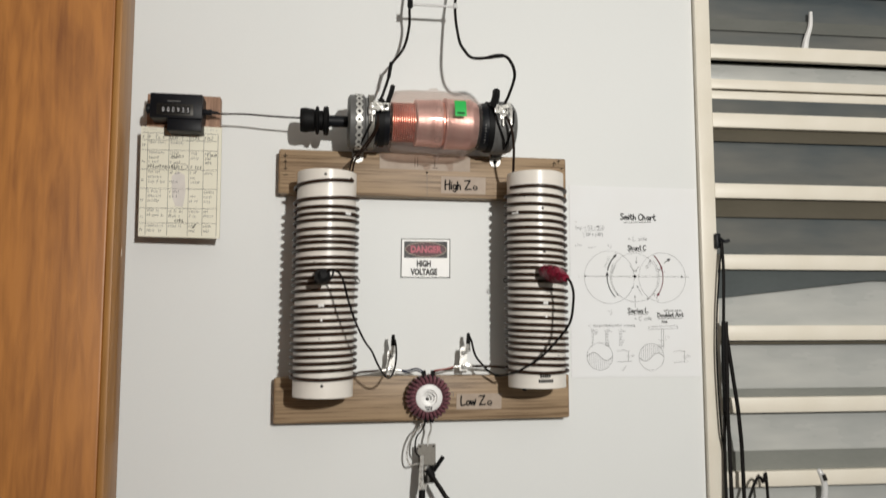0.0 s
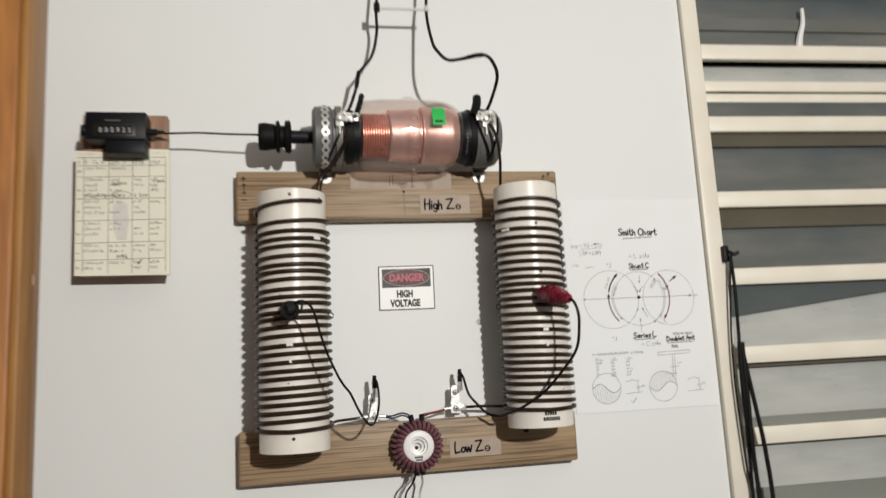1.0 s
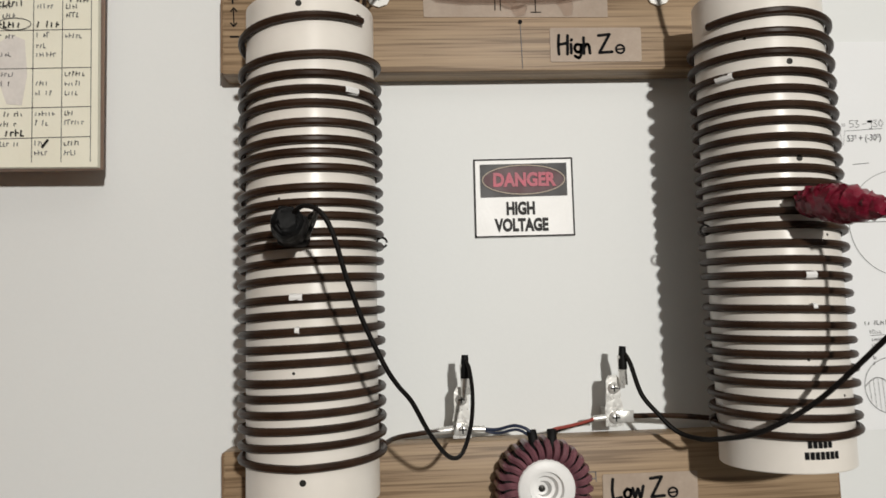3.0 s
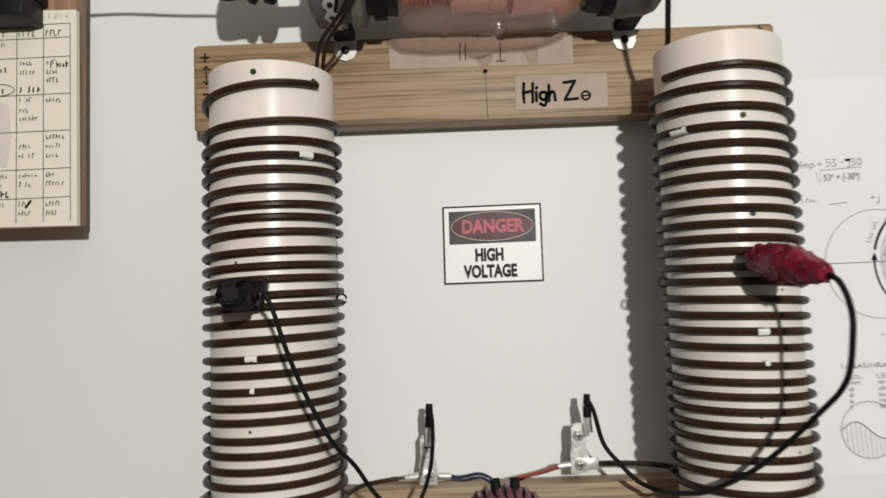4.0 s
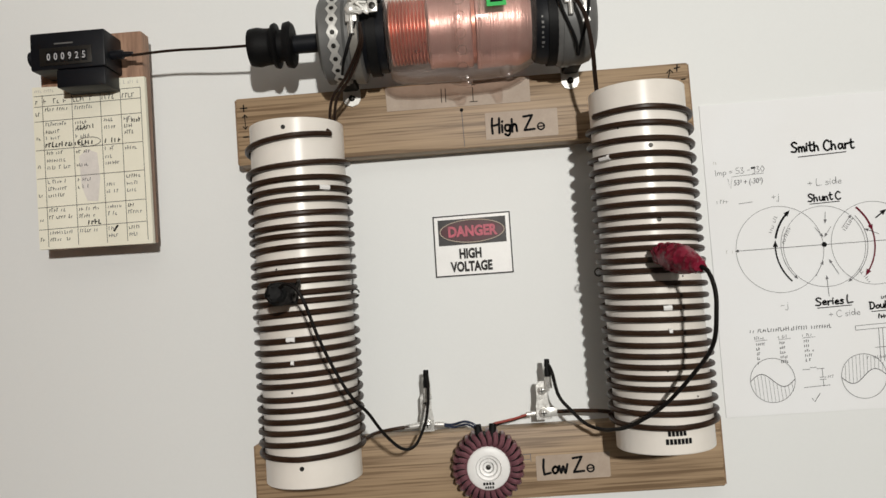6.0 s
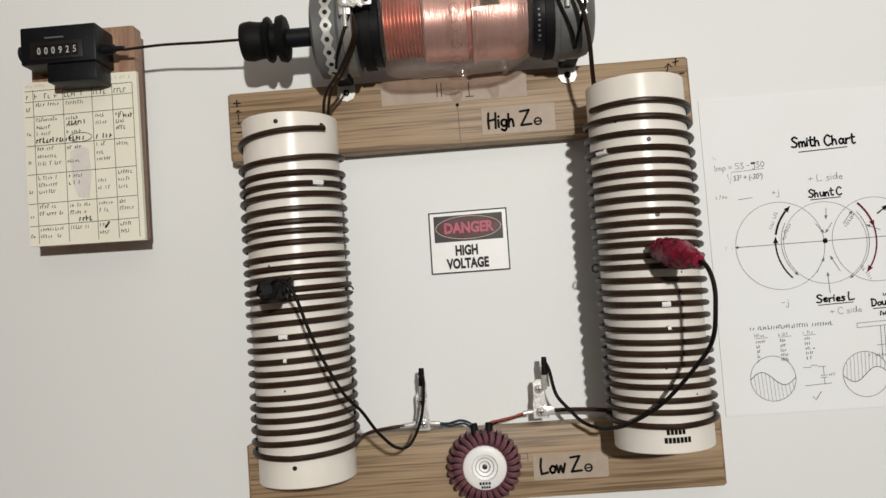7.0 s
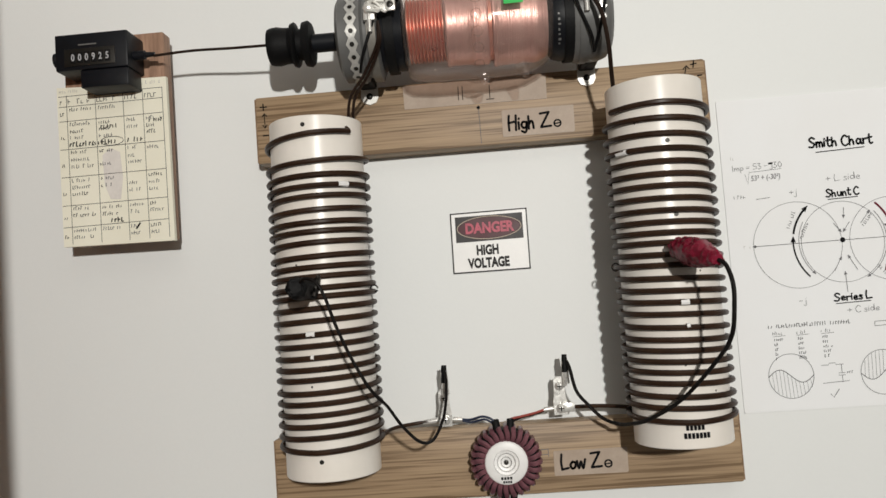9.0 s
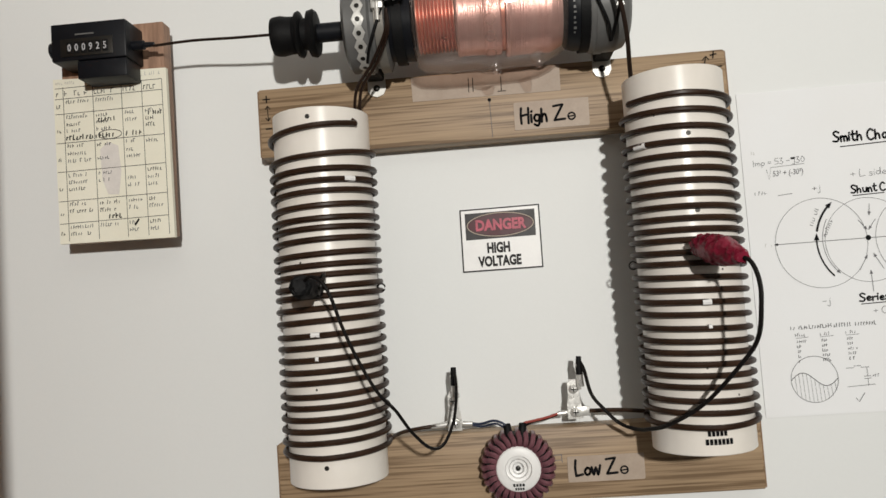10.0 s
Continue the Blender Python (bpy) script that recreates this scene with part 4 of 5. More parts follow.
part("bold_entry_bar", stroke([(-0.1285, 1.6400), (-0.1245, 1.6455)], 0.0016, yw), INK, log)

# ---- warning sign ----
sg = thing("warning_sign", (0.2, W, 1.576), "small white danger high voltage sign on the wall", "sign")
part("plate", sheet([(0.1625, 1.5765), (0.2360, 1.5765), (0.2365, 1.6350), (0.1630, 1.6345)], W - 0.0012, W - 0.0002), WHITE, sg)
bb = bmesh.new()
for p, q in (((0.1625, 1.5772), (0.2360, 1.5772)), ((0.2357, 1.5768), (0.2361, 1.6348)), ((0.1630, 1.6342), (0.2364, 1.6346)), ((0.1628, 1.5768), (0.1634, 1.6345))):
    stroke([p, q], 0.0012, W - 0.0015, bb)
part("border", bb, SIGN_BLACK, sg)
panel = part("panel", sheet([(0.1672, 1.6062), (0.2318, 1.6066), (0.2320, 1.6312), (0.1674, 1.6308)], W - 0.0016, W - 0.0012), SIGN_FILM, sg)
part("oval_border", stroke([(0.1996 + 0.0306 * math.cos(t * math.pi / 24), 1.6190 + 0.0108 * math.sin(t * math.pi / 24)) for t in range(49)], 0.0008, W - 0.0021), TAPE, panel)
bb = bmesh.new()
bb.faces.new([bb.verts.new((0.1996 + 0.0298 * math.cos(t * math.pi / 20), W - 0.0019, 1.6190 + 0.0100 * math.sin(t * math.pi / 20))) for t in range(40)])
part("oval", bb, SIGN_RED, panel)
part("red_print", lettering("DANGER", 0.0136, 0.1996, 1.6144, W - 0.0023, None, 0.0006, 0, 0, 0.84, "CENTER"), SIGN_PINK, panel)
part("black_print", lettering("HIGH", 0.0126, 0.1966, 1.5935, W - 0.0016, None, 0.0006, 0, 0, 0.70, "CENTER"), SIGN_BLACK, sg)
part("black_print", lettering("VOLTAGE", 0.0126, 0.1970, 1.5812, W - 0.0016, None, 0.0006, 0, 0, 0.70, "CENTER"), SIGN_BLACK, sg)

# ---- hand-drawn chart ----
ch = thing("chart_paper", (0.528, W, 1.429), "white paper with a hand-drawn Smith chart", "paper")
part("sheet", sheet([(0.4225, 1.4275), (0.6325, 1.4270), (0.6330, 1.7220), (0.4235, 1.7215)], W - 0.0012, W - 0.0004), PAPER, ch)
yc = W - 0.0015
part("title", handwritten("Smith Chart", 0.0098, 0.5055, 1.6700, yc, 0.0018, 0.0590, 0.0)[0], INK, ch)
part("underline", stroke([(0.511, 1.6655), (0.556, 1.6672)], 0.0009, yc), INK, ch)
for cx, r in ((0.486, 0.0405), (0.5272, 0.0378), (0.5725, 0.0388)):
    part("circle", stroke(arc(cx, 1.5800, r, 0, 360, 64), 0.0004, yc), PENCIL, ch)
part("axis_line", stroke([(0.4445, 1.5812), (0.618, 1.5818)], 0.0005, yc), PEN, ch)
part("centre_dot", dot(0.5272, 1.5816, 0.0024, yc - 0.0001), INK, ch)
part("end_dot", dot(0.447, 1.5812, 0.0012, yc - 0.0001), PEN, ch)
part("end_dot", dot(0.605, 1.5818, 0.0015, yc - 0.0001), PEN, ch)


def arrow(name, pts, w, mat, head):
    bb = stroke(pts, w, yc - 0.0001)
    (xa, za), (xb, zb) = pts[-2], pts[-1]
    d = math.atan2(zb - za, xb - xa)
    bb.faces.new([bb.verts.new((xb + head * k * math.cos(d + o), yc - 0.0002, zb + head * k * math.sin(d + o))) for k, o in ((0.6, 0), (0.8, 2.5), (0.8, -2.5))])
    part(name, bb, mat, ch)


arrow("bold_arrow", arc(0.5272, 1.581, 0.0452, 168, 133, 12), 0.0019, INK, 0.005)
arrow("bold_arrow", arc(0.5272, 1.581, 0.0452, 224, 174, 12), 0.0014, INK, 0.005)
arrow("red_arrow", arc(0.5272, 1.581, 0.0465, 46, 16, 12), 0.0018, RED_INK, 0.005)
arrow("red_arrow", arc(0.5272, 1.581, 0.0465, 14, -38, 14), 0.0014, RED_INK, 0.005)
arrow("pointer", [(0.5765, 1.6030), (0.585, 1.6090)], 0.0013, INK, 0.005)
for pts in (arc(0.5272, 1.581, 0.040, 150, 225, 14), arc(0.5272, 1.581, 0.040, 40, -60, 14), [(0.531, 1.612), (0.530, 1.603)], [(0.527, 1.533), (0.5265, 1.551)], [(0.520, 1.598), (0.526, 1.590)], [(0.535, 1.598), (0.529, 1.590)], [(0.517, 1.553), (0.524, 1.565)], [(0.538, 1.553), (0.531, 1.566)], [(0.545, 1.596), (0.5535, 1.6065)], [(0.578, 1.588), (0.567, 1.593)]):
    arrow("pointer", pts, 0.0005, PENCIL, 0.003)
for words, x, z, size, mat, bold, line in (("Shunt C", 0.5165, 1.6225, 0.0098, INK, 0.00042, 1), ("Series L", 0.5140, 1.5250, 0.0098, INK, 0.00042, 1), ("+j", 0.483, 1.6265, 0.0085, PENCIL, 0, 0), ("-j", 0.482, 1.5245, 0.0085, PENCIL, 0, 0),
                                          ("+ L side", 0.5175, 1.6370, 0.0090, PENCIL, 0.0, 0), ("+ C side", 0.525, 1.5135, 0.0082, PENCIL, 0.0, 0), ("Doublet Ant", 0.563, 1.5185, 0.0088, INK, 0.0004, 1), ("Imp = 53 - j30", 0.4325, 1.6535, 0.0075, PENCIL, 0, 0)):
    part("handwriting", handwritten(words, size * 0.76, x, z, yc, 0.00045 + bold * 2.4, size * len(words) * 0.45, 0.026)[0], mat, ch)
    if line:
        wd = size * len(words) * 0.42
        part("underline", stroke([(x + 0.001, z - 0.0022), (x + wd, z - 0.0014)], 0.0008, yc), INK, ch)
for nx, nz, turn in ((0.4905, 1.5850, 62), (0.4800, 1.5960, 66), (0.5480, 1.5930, 52), (0.5560, 1.5560, -58)):
    nb = jot(0, 0, 0.017, 0.0034, 0, rng, 0.0005)
    nb.transform(Matrix.Translation((nx, yc, nz)) @ Matrix.Rotation(radians(-turn), 4, "Y"))
    part("note_bar", nb, PENCIL, ch)
part("bold_bar", jot(0.5745, 1.5275, 0.030, 0.0032, yc, rng, 0.0008), INK, ch)
part("bold_bar", jot(0.5700, 1.5095, 0.011, 0.0042, yc, rng, 0.0012), INK, ch)
part("note_bar", stroke([(0.444, 1.6500), (0.446, 1.6405), (0.448, 1.6515), (0.478, 1.6530)], 0.0004, yc), PENCIL, ch)
part("handwriting", lettering("53\u00b2 + (-30\u00b2)", 0.0072, 0.4490, 1.6432, yc, None, 0, 0.15, 1.5, 0.80), PENCIL, ch)
part("note_bar", jot(0.4320, 1.6270, 0.014, 0.0046, yc, rng, 0.0004), PENCIL, ch)
part("note_bar", stroke([(0.452, 1.6255), (0.465, 1.6265)], 0.0005, yc), PENCIL, ch)
part("note_bar", jot(0.432, 1.6645, 0.005, 0.0030, yc, rng, 0.0004), FADED, ch)
part("bold_bar", stroke([(0.4665, 1.6585), (0.4705, 1.6588)], 0.0018, yc), INK, ch)
part("note_bar", jot(0.4365, 1.5795, 0.008, 0.0030, yc, rng, 0.0004), FADED, ch)
part("note_bar", jot(0.4515, 1.5040, 0.078, 0.0038, yc, rng, 0.0006), PEN, ch)
for cx, n in ((0.4560, 5), (0.4775, 5), (0.5000, 5)):
    part("table_heading", jot(cx - 0.001, 1.4975, 0.011, 0.0030, yc, rng, 0.0004), PEN, ch)
    part("underline", stroke([(cx - 0.001, 1.4962), (cx + 0.0105, 1.4966)], 0.0004, yc), PENCIL, ch)
    for k in range(n):
        part("table_bar", jot(cx, 1.4920 - 0.0044 * k, rng.uniform(0.005, 0.009), 0.0028, yc, rng, 0.0006), PEN if k in (1, 4) else PENCIL, ch)
for cx, cz, flip in ((0.468, 1.459, 1), (0.5515, 1.4575, -1)):
    wv = part("wave_circle", stroke(arc(cx, cz, 0.0205, 0, 360, 48), 0.0005, yc), PENCIL, ch)
    wave = [(cx - 0.0205 + 0.041 * k / 24, cz + flip * 0.0062 * math.sin(2 * math.pi * k / 24)) for k in range(25)]
    part("wave_line", stroke(wave, 0.0006, yc), PEN, ch)
    for k in range(2, 23, 2):
        x, z = wave[k]
        e = math.sqrt(max(0, 0.0205 ** 2 - (x - cx) ** 2))
        if flip > 0:
            part("hatch_line", stroke([(x, z), (x + 0.001, cz - e)], 0.0003, yc), PENCIL, ch)
        else:
            part("hatch_line", stroke([(x, z), (x + 0.001, cz + e)], 0.0003, yc), PENCIL, ch)
for x, z in ((0.4960, 1.4670), (0.5880, 1.4655)):
    for pts in ([(x, z), (x + 0.007, z), (x + 0.007, z + 0.0015), (x + 0.013, z + 0.0015), (x + 0.013, z), (x + 0.020, z)], [(x + 0.018, z), (x + 0.018, z - 0.008)], [(x + 0.015, z - 0.008), (x + 0.021, z - 0.008)], [(x + 0.015, z - 0.010), (x + 0.021, z - 0.010)], [(x + 0.018, z - 0.010), (x + 0.018, z - 0.0165)], [(x, z - 0.0165), (x + 0.024, z - 0.0155)]):
        part("circuit_line", stroke(pts, 0.0005, yc), PENCIL, ch)
    part("note_bar", jot(x + 0.0225, z - 0.009, 0.007, 0.0034, yc, rng, 0.0004), PENCIL, ch)
part("tick_mark", stroke([(0.502, 1.4405), (0.5045, 1.4370), (0.510, 1.4445)], 0.0006, yc), PEN, ch)
for pts in ([(0.548, 1.5040), (0.596, 1.5055)], [(0.548, 1.5000), (0.596, 1.5015)], [(0.548, 1.5040), (0.548, 1.5000)], [(0.596, 1.5055), (0.596, 1.5015)], [(0.5690, 1.5005), (0.5680, 1.4700)], [(0.5725, 1.5005), (0.5715, 1.4700)], [(0.564, 1.4830), (0.577, 1.4835)]):
    part("aerial_line", stroke(pts, 0.0005, yc), PENCIL, ch)
part("note_bar", jot(0.5755, 1.4870, 0.008, 0.0030, yc, rng, 0.0004), PENCIL, ch)
part("note_bar", jot(0.556, 1.4730, 0.020, 0.0030, yc, rng, 0.0004), PENCIL, ch)


# ---- toroid ----
TX, TZ, TY = 0.1984, 1.4060, 1.1300
tor = thing("toroid_transformer", (TX, B, 1.372), "maroon-wound toroid with a white washer on the board", "transformer")
core = bmesh.new()
lathe([(-0.0085, 0.0165), (-0.0085, 0.0270), (-0.0075, 0.0282), (0.0105, 0.0282), (0.0115, 0.0270), (0.0115, 0.0165)], (TX, TY, TZ), "y", 48, core, True)
part("core", core, BLACK, tor)
for k in range(28):
    a = 2 * math.pi * (k + 0.5) / 28 + math.pi / 2
    if abs(math.sin(a / 1 - math.pi / 2)) < 0.09 and math.sin(a) > 0:
        continue
    c, s = math.cos(a), math.sin(a)
    lean = 0.05
    c2, s2 = math.cos(a + lean), math.sin(a + lean)
    loop = [(TX + 0.0155 * c, TY - 0.0100, TZ + 0.0155 * s), (TX + 0.024 * c, TY - 0.0108, TZ + 0.024 * s), (TX + 0.0285 * c2, TY - 0.0100, TZ + 0.0285 * s2), (TX + 0.0302 * c2, TY - 0.006, TZ + 0.0302 * s2), (TX + 0.0302 * c2, TY + 0.006, TZ + 0.0302 * s2), (TX + 0.0290 * c2, TY + 0.0112, TZ + 0.0290 * s2)]
    part("turn", sweep(spline(loop, 3), 0.00235, 6), MAROON, tor)
funnel = lathe([(0.0182, 0.00001), (0.0178, 0.0062), (0.0, 0.0150), (0.0, 0.0186), (-0.0012, 0.0191), (-0.0024, 0.0187), (-0.0030, 0.0178), (-0.0030, 0.0114), (0.0008, 0.0106), (0.0012, 0.0084), (0.0075, 0.0074), (0.0080, 0.0052), (0.0160, 0.0042), (0.0168, 0.00001)], (TX, TY - 0.0108, TZ), "y", 48)
for v in funnel.verts:            # the bore is sheared down to fit its centre in the camera's view
    if v.co.y > TY - 0.0108:
        v.co.z -= 0.20 * (v.co.y - TY + 0.0108)
wash = part("washer", funnel, WHITE, tor, "stepped white plastic funnel washer")
part("centre_screw", lathe([(0.0170, 0.0024), (0.0152, 0.0022), (0.0146, 0.00001)], (TX, TY - 0.0108, TZ - 0.0033), "y", 12), SCREW_DARK, wash)
for xa, xb, z, h in ((-0.0056, 0.0048, -0.0140, 0.0022), (-0.0040, 0.0042, -0.0170, 0.0018)):
    bb = bmesh.new()
    n = 4
    for k in range(n):
        x = TX + xa + (xb - xa) * k / n
        block((x, TY - 0.0144, TZ + z), (x + (xb - xa) / n * 0.72, TY - 0.0118, TZ + z + h), 0, bb)
    part("print_bar", bb, INK, wash)
for dx, mat in ((-0.006, BLACK), (0.0055, BLACK)):
    part("lead_sleeve", sweep(spline([(TX + dx, TY - 0.007, TZ + 0.026), (TX + dx * 1.1, TY - 0.006, TZ + 0.032), (TX + dx * 1.2, TY - 0.004, TZ + 0.0365)]), 0.0034, 10), mat, tor, "black sleeve on the lead")

# ---- terminal posts ----


def build_terminal(x, z, turn, label):
    """A bright lug bent up from the board's edge, with two screws and a croc clip standing on it."""
    t = thing("terminal_lug", (x, B, z - 0.006), label, "terminal", "terminal lugs")
    y = B - 0.0030
    plate = part("plate", sheet([(x - 0.0062, z - 0.0065), (x + 0.0062, z - 0.0065), (x + 0.0062, z + 0.006), (x + 0.0050, z + 0.012), (x + 0.0048, z + 0.0245), (x + 0.003, z + 0.028), (x - 0.003, z + 0.028), (x - 0.0048, z + 0.0245), (x - 0.0050, z + 0.012), (x - 0.0062, z + 0.006)], y - 0.0012, y), CHROME, t)
    screw("screw", (x + 0.0003, y - 0.0012, z - 0.0005), 0.0043, plate, CHROME)
    screw("screw", (x, y - 0.0012, z + 0.0195), 0.0040, plate, CHROME)
    s = 1 if turn > 0 else -1
    part("crimp_lug", block((x + min(0, s * 0.006), y - 0.0034, z - 0.004), (x + max(0, s * 0.013), y - 0.0016, z + 0.004), 0.0006), CHROME, t)
    part("crimp_barrel", sweep([(x - s * 0.007, y - 0.003, z), (x - s * 0.0155, y - 0.003, z - 0.0006)], 0.0021, 10), CHROME, t)
    if s < 0:
        part("crimp_barrel", sweep(spline([(x - 0.0205, y - 0.0030, z - 0.0012), (x - 0.0130, y - 0.0030, z - 0.0006), (x - 0.0060, y - 0.0026, z)]), 0.0024, 10, None, lambda t: 0.85 + 0.3 * t), CHROME, t)
    part("standoff", block((x - 0.003, y, z - 0.004), (x + 0.003, W - 0.0005, z + 0.004), 0.0005), GALV, t)
    return t


build_terminal(0.1460, 1.4440, -1, "bright steel terminal lug with a black clip lead")
build_terminal(0.2515, 1.4480, 1, "bright steel terminal lug beside the toroid lead")


def build_lead(name, path, boot, tip, mat, label, r=0.0019, clip_at=None):
    """A flexible lead with a small clip at one end."""
    root = thing(name, path[0], label, "clip lead", "clip leads")
    part("cable", sweep(spline(path, 8), r, 8), CABLE, root, "black flexible cable")
    x, y, z = path[-1]
    jaw = part("clip_jaw", sweep([(x - 0.0008, y, z - 0.026), (x - 0.0004, y, z - 0.012), (x, y, z - 0.004)], 0.0034, 8, None, lambda t: 0.55 + 0.45 * t), CHROME, root, "bright clip jaw")
    part("clip_jaw", sweep([(x + 0.0016, y + 0.002, z - 0.024), (x + 0.0012, y + 0.002, z - 0.008)], 0.0022, 8), CHROME, root)
    part("clip_sleeve", sweep(spline([(x, y - 0.0006, z - 0.013), (x, y - 0.001, z - 0.004), (x + 0.0004, y - 0.001, z + 0.0025)]), 0.0031, 10, None, lambda t: 1.0 - 0.25 * t), BLACK, root, "black sleeve")
    return root


lead_l = build_lead("clip_lead", [(0.0520, 1.0030, 1.5735), (0.0590, 0.9950, 1.5770), (0.0680, 0.9900, 1.5730), (0.0740, 0.9900, 1.5620), (0.0800, 0.9950, 1.5400), (0.0877, 1.0010, 1.5177), (0.0975, 1.0060, 1.4960), (0.1038, 1.0107, 1.4855), (0.1110, 1.0170, 1.4760), (0.1200, 1.0300, 1.4580), (0.1310, 1.0490, 1.4420), (0.1400, 1.0680, 1.4400), (0.1475, 1.0880, 1.4530), (0.1505, 1.1020, 1.4690), (0.1505, 1.1180, 1.4850), (0.1483, 1.1290, 1.4915)], None, None, BLACK, "black clip lead from coil to terminal lug", 0.0013)
lead_r = build_lead("clip_lead", [(0.3590, 0.9950, 1.5690), (0.3630, 0.9890, 1.5645), (0.3655, 0.9850, 1.5520), (0.3650, 0.9840, 1.5370), (0.3630, 0.9900, 1.5140), (0.3570, 1.0100, 1.4950), (0.3360, 1.0350, 1.4650), (0.3130, 1.0520, 1.4480), (0.3020, 1.0750, 1.4410), (0.2960, 1.1000, 1.4370), (0.2850, 1.1120, 1.4405), (0.2740, 1.1150, 1.4520), (0.2645, 1.1180, 1.4650), (0.2610, 1.1280, 1.4850), (0.2575, 1.1340, 1.4935)], None, None, BLACK, "red-booted clip lead from coil to terminal lug", 0.0016)

# both boots stand out of the windings towards the room
bb = sweep(spline([(0.0455, 1.0500, 1.5700), (0.0468, 1.0360, 1.5705), (0.0484, 1.0180, 1.5704), (0.0498, 1.0030, 1.5704), (0.0502, 0.9990, 1.5706)], 6), 0.0090, 16, None, lambda t: (0.86 + 0.14 * math.sin(t * 4.0)) if t < 0.72 else max(0.28, 0.91 - 3.2 * (t - 0.72) ** 1.5))
jig = random.Random(5)
for v in bb.verts:
    v.co += Vector((jig.uniform(-1, 1), jig.uniform(-1, 1), jig.uniform(-1, 1))) * 0.0007
part("boot", bb, BLACK, lead_l, "black rubber clip boot")
part("clip_handle", sweep(spline([(0.0560, 1.0480, 1.5790), (0.0600, 1.0380, 1.5800), (0.0620, 1.0260, 1.5770), (0.0600, 1.0200, 1.5690), (0.0560, 1.0330, 1.5650)]), 0.0013, 8), SCREW_DARK, lead_l, "dark bent clip handle")
part("clip_jaw", block((0.0385, 1.0380, 1.5620), (0.0560, 1.0530, 1.5790), 0.003), BLACK, lead_l, "dark clip jaw on the wire")
rb = bmesh.new()
axis = spline([(0.3450, 1.0430, 1.5805), (0.3480, 1.0310, 1.5784), (0.3520, 1.0180, 1.5752), (0.3558, 1.0050, 1.5718), (0.3595, 0.9930, 1.5688)], 6)
sweep(axis, 0.0102, 18, rb, lambda t: (0.80 + 0.24 * min(1, t * 3)) if t < 0.60 else max(0.42, 1.04 - 1.5 * (t - 0.60)))
r = random.Random(12)
for v in rb.verts:
    v.co += Vector((r.uniform(-1, 1), r.uniform(-1, 1), r.uniform(-1, 1))) * 0.0011
part("boot", rb, RED, lead_r, "dark red wrinkled vinyl clip boot")
part("clip_jaw", block((0.3425, 1.0400, 1.5755), (0.3490, 1.0530, 1.5855), 0.0020), SCREW_DARK, lead_r, "dark clip jaw on the wire")

# ---- hook-up wires ----


def wire(path, r, mat, label, group="hook-up wires"):
    return lone("hookup_wire", sweep(spline(path, 7), r, 8), mat, label, "wire", "", group)


wire([(0.0905, CY + 0.004, 1.4395), (0.1000, 1.1200, 1.4420), (0.1170, 1.1340, 1.4425), (0.1320, 1.1355, 1.4434)], 0.0017, WIRE, "dark brown coil tail to the terminal lug")
wire([(0.3200, 1.1150, 1.4462), (0.3050, 1.1280, 1.4470), (0.2850, 1.1340, 1.4480), (0.2640, 1.1362, 1.4482)], 0.0018, WIRE, "dark brown coil tail to the terminal lug")
wire([(0.1600, 1.1355, 1.4437), (0.1690, 1.1330, 1.4432), (0.1800, 1.1270, 1.4462), (0.1880, 1.1240, 1.4440), (0.1910, 1.1240, 1.4400)], 0.0011, BLUE_WIRE, "thin dark blue wire from lug to toroid")
wire([(0.1600, 1.1365, 1.4425), (0.1700, 1.1350, 1.4405), (0.1820, 1.1290, 1.4432), (0.1905, 1.1250, 1.4390)], 0.0010, BLUE_WIRE, "thin dark blue wire from lug to toroid")
wire([(0.2365, 1.1352, 1.4475), (0.2270, 1.1320, 1.4455), (0.2150, 1.1270, 1.4442), (0.2060, 1.1245, 1.4430), (0.2035, 1.1240, 1.4395)], 0.0011, RED_WIRE, "thin red wire from lug to toroid")
wire([(0.2365, 1.1364, 1.4465), (0.2260, 1.1340, 1.4440), (0.2140, 1.1290, 1.4428), (0.2045, 1.1250, 1.4395)], 0.0010, CABLE, "thin black wire from lug to toroid")
wire([(0.2960, 1.0540, 1.7960), (0.3030, 1.0500, 1.7780), (0.3080, 1.0580, 1.7540), (0.3105, 1.0700, 1.7330), (0.3140, 1.0860, 1.7170), (0.3165, 1.0960, 1.7060)], 0.0019, BROWN_WIRE, "dark brown wire from capacitor into the coil pipe")
for dx in (0.0, 0.0042):
    wire([(0.1190, 1.0560, 1.7900), (0.1170 + dx * 0.5, 1.0600, 1.7730), (0.1020 + dx, 1.0760, 1.7520), (0.0880 + dx, 1.0850, 1.7370), (0.0835 + dx, 1.0900, 1.7220), (0.0830 + dx * 0.9, 1.0960, 1.7080)], 0.0013, BROWN_WIRE, "brown wire from capacitor into the coil pipe")

# ---- feeder from above ----
feed = thing("ladder_feeder", (0.2, 1.085, 1.82), "black twin feeder wires with a clear spacer bar", "cable")
part("wire", sweep(spline([(0.1900, 1.1200, 2.6950), (0.1800, 1.1200, 2.3000), (0.1745, 1.1200, 2.0500), (0.1690, 1.1200, 1.9770), (0.1690, 1.1250, 1.9451), (0.1604, 1.1200, 1.9092), (0.1412, 1.1120, 1.8802), (0.1376, 1.1040, 1.8603), (0.1273, 1.0800, 1.8261), (0.1201, 1.0620, 1.8086)], 8), 0.0020, 8), CABLE, feed)
part("splice_sleeve", sweep([(0.1417, 1.1115, 1.8835), (0.1375, 1.1035, 1.8591)], 0.0026, 8), BLACK, feed)
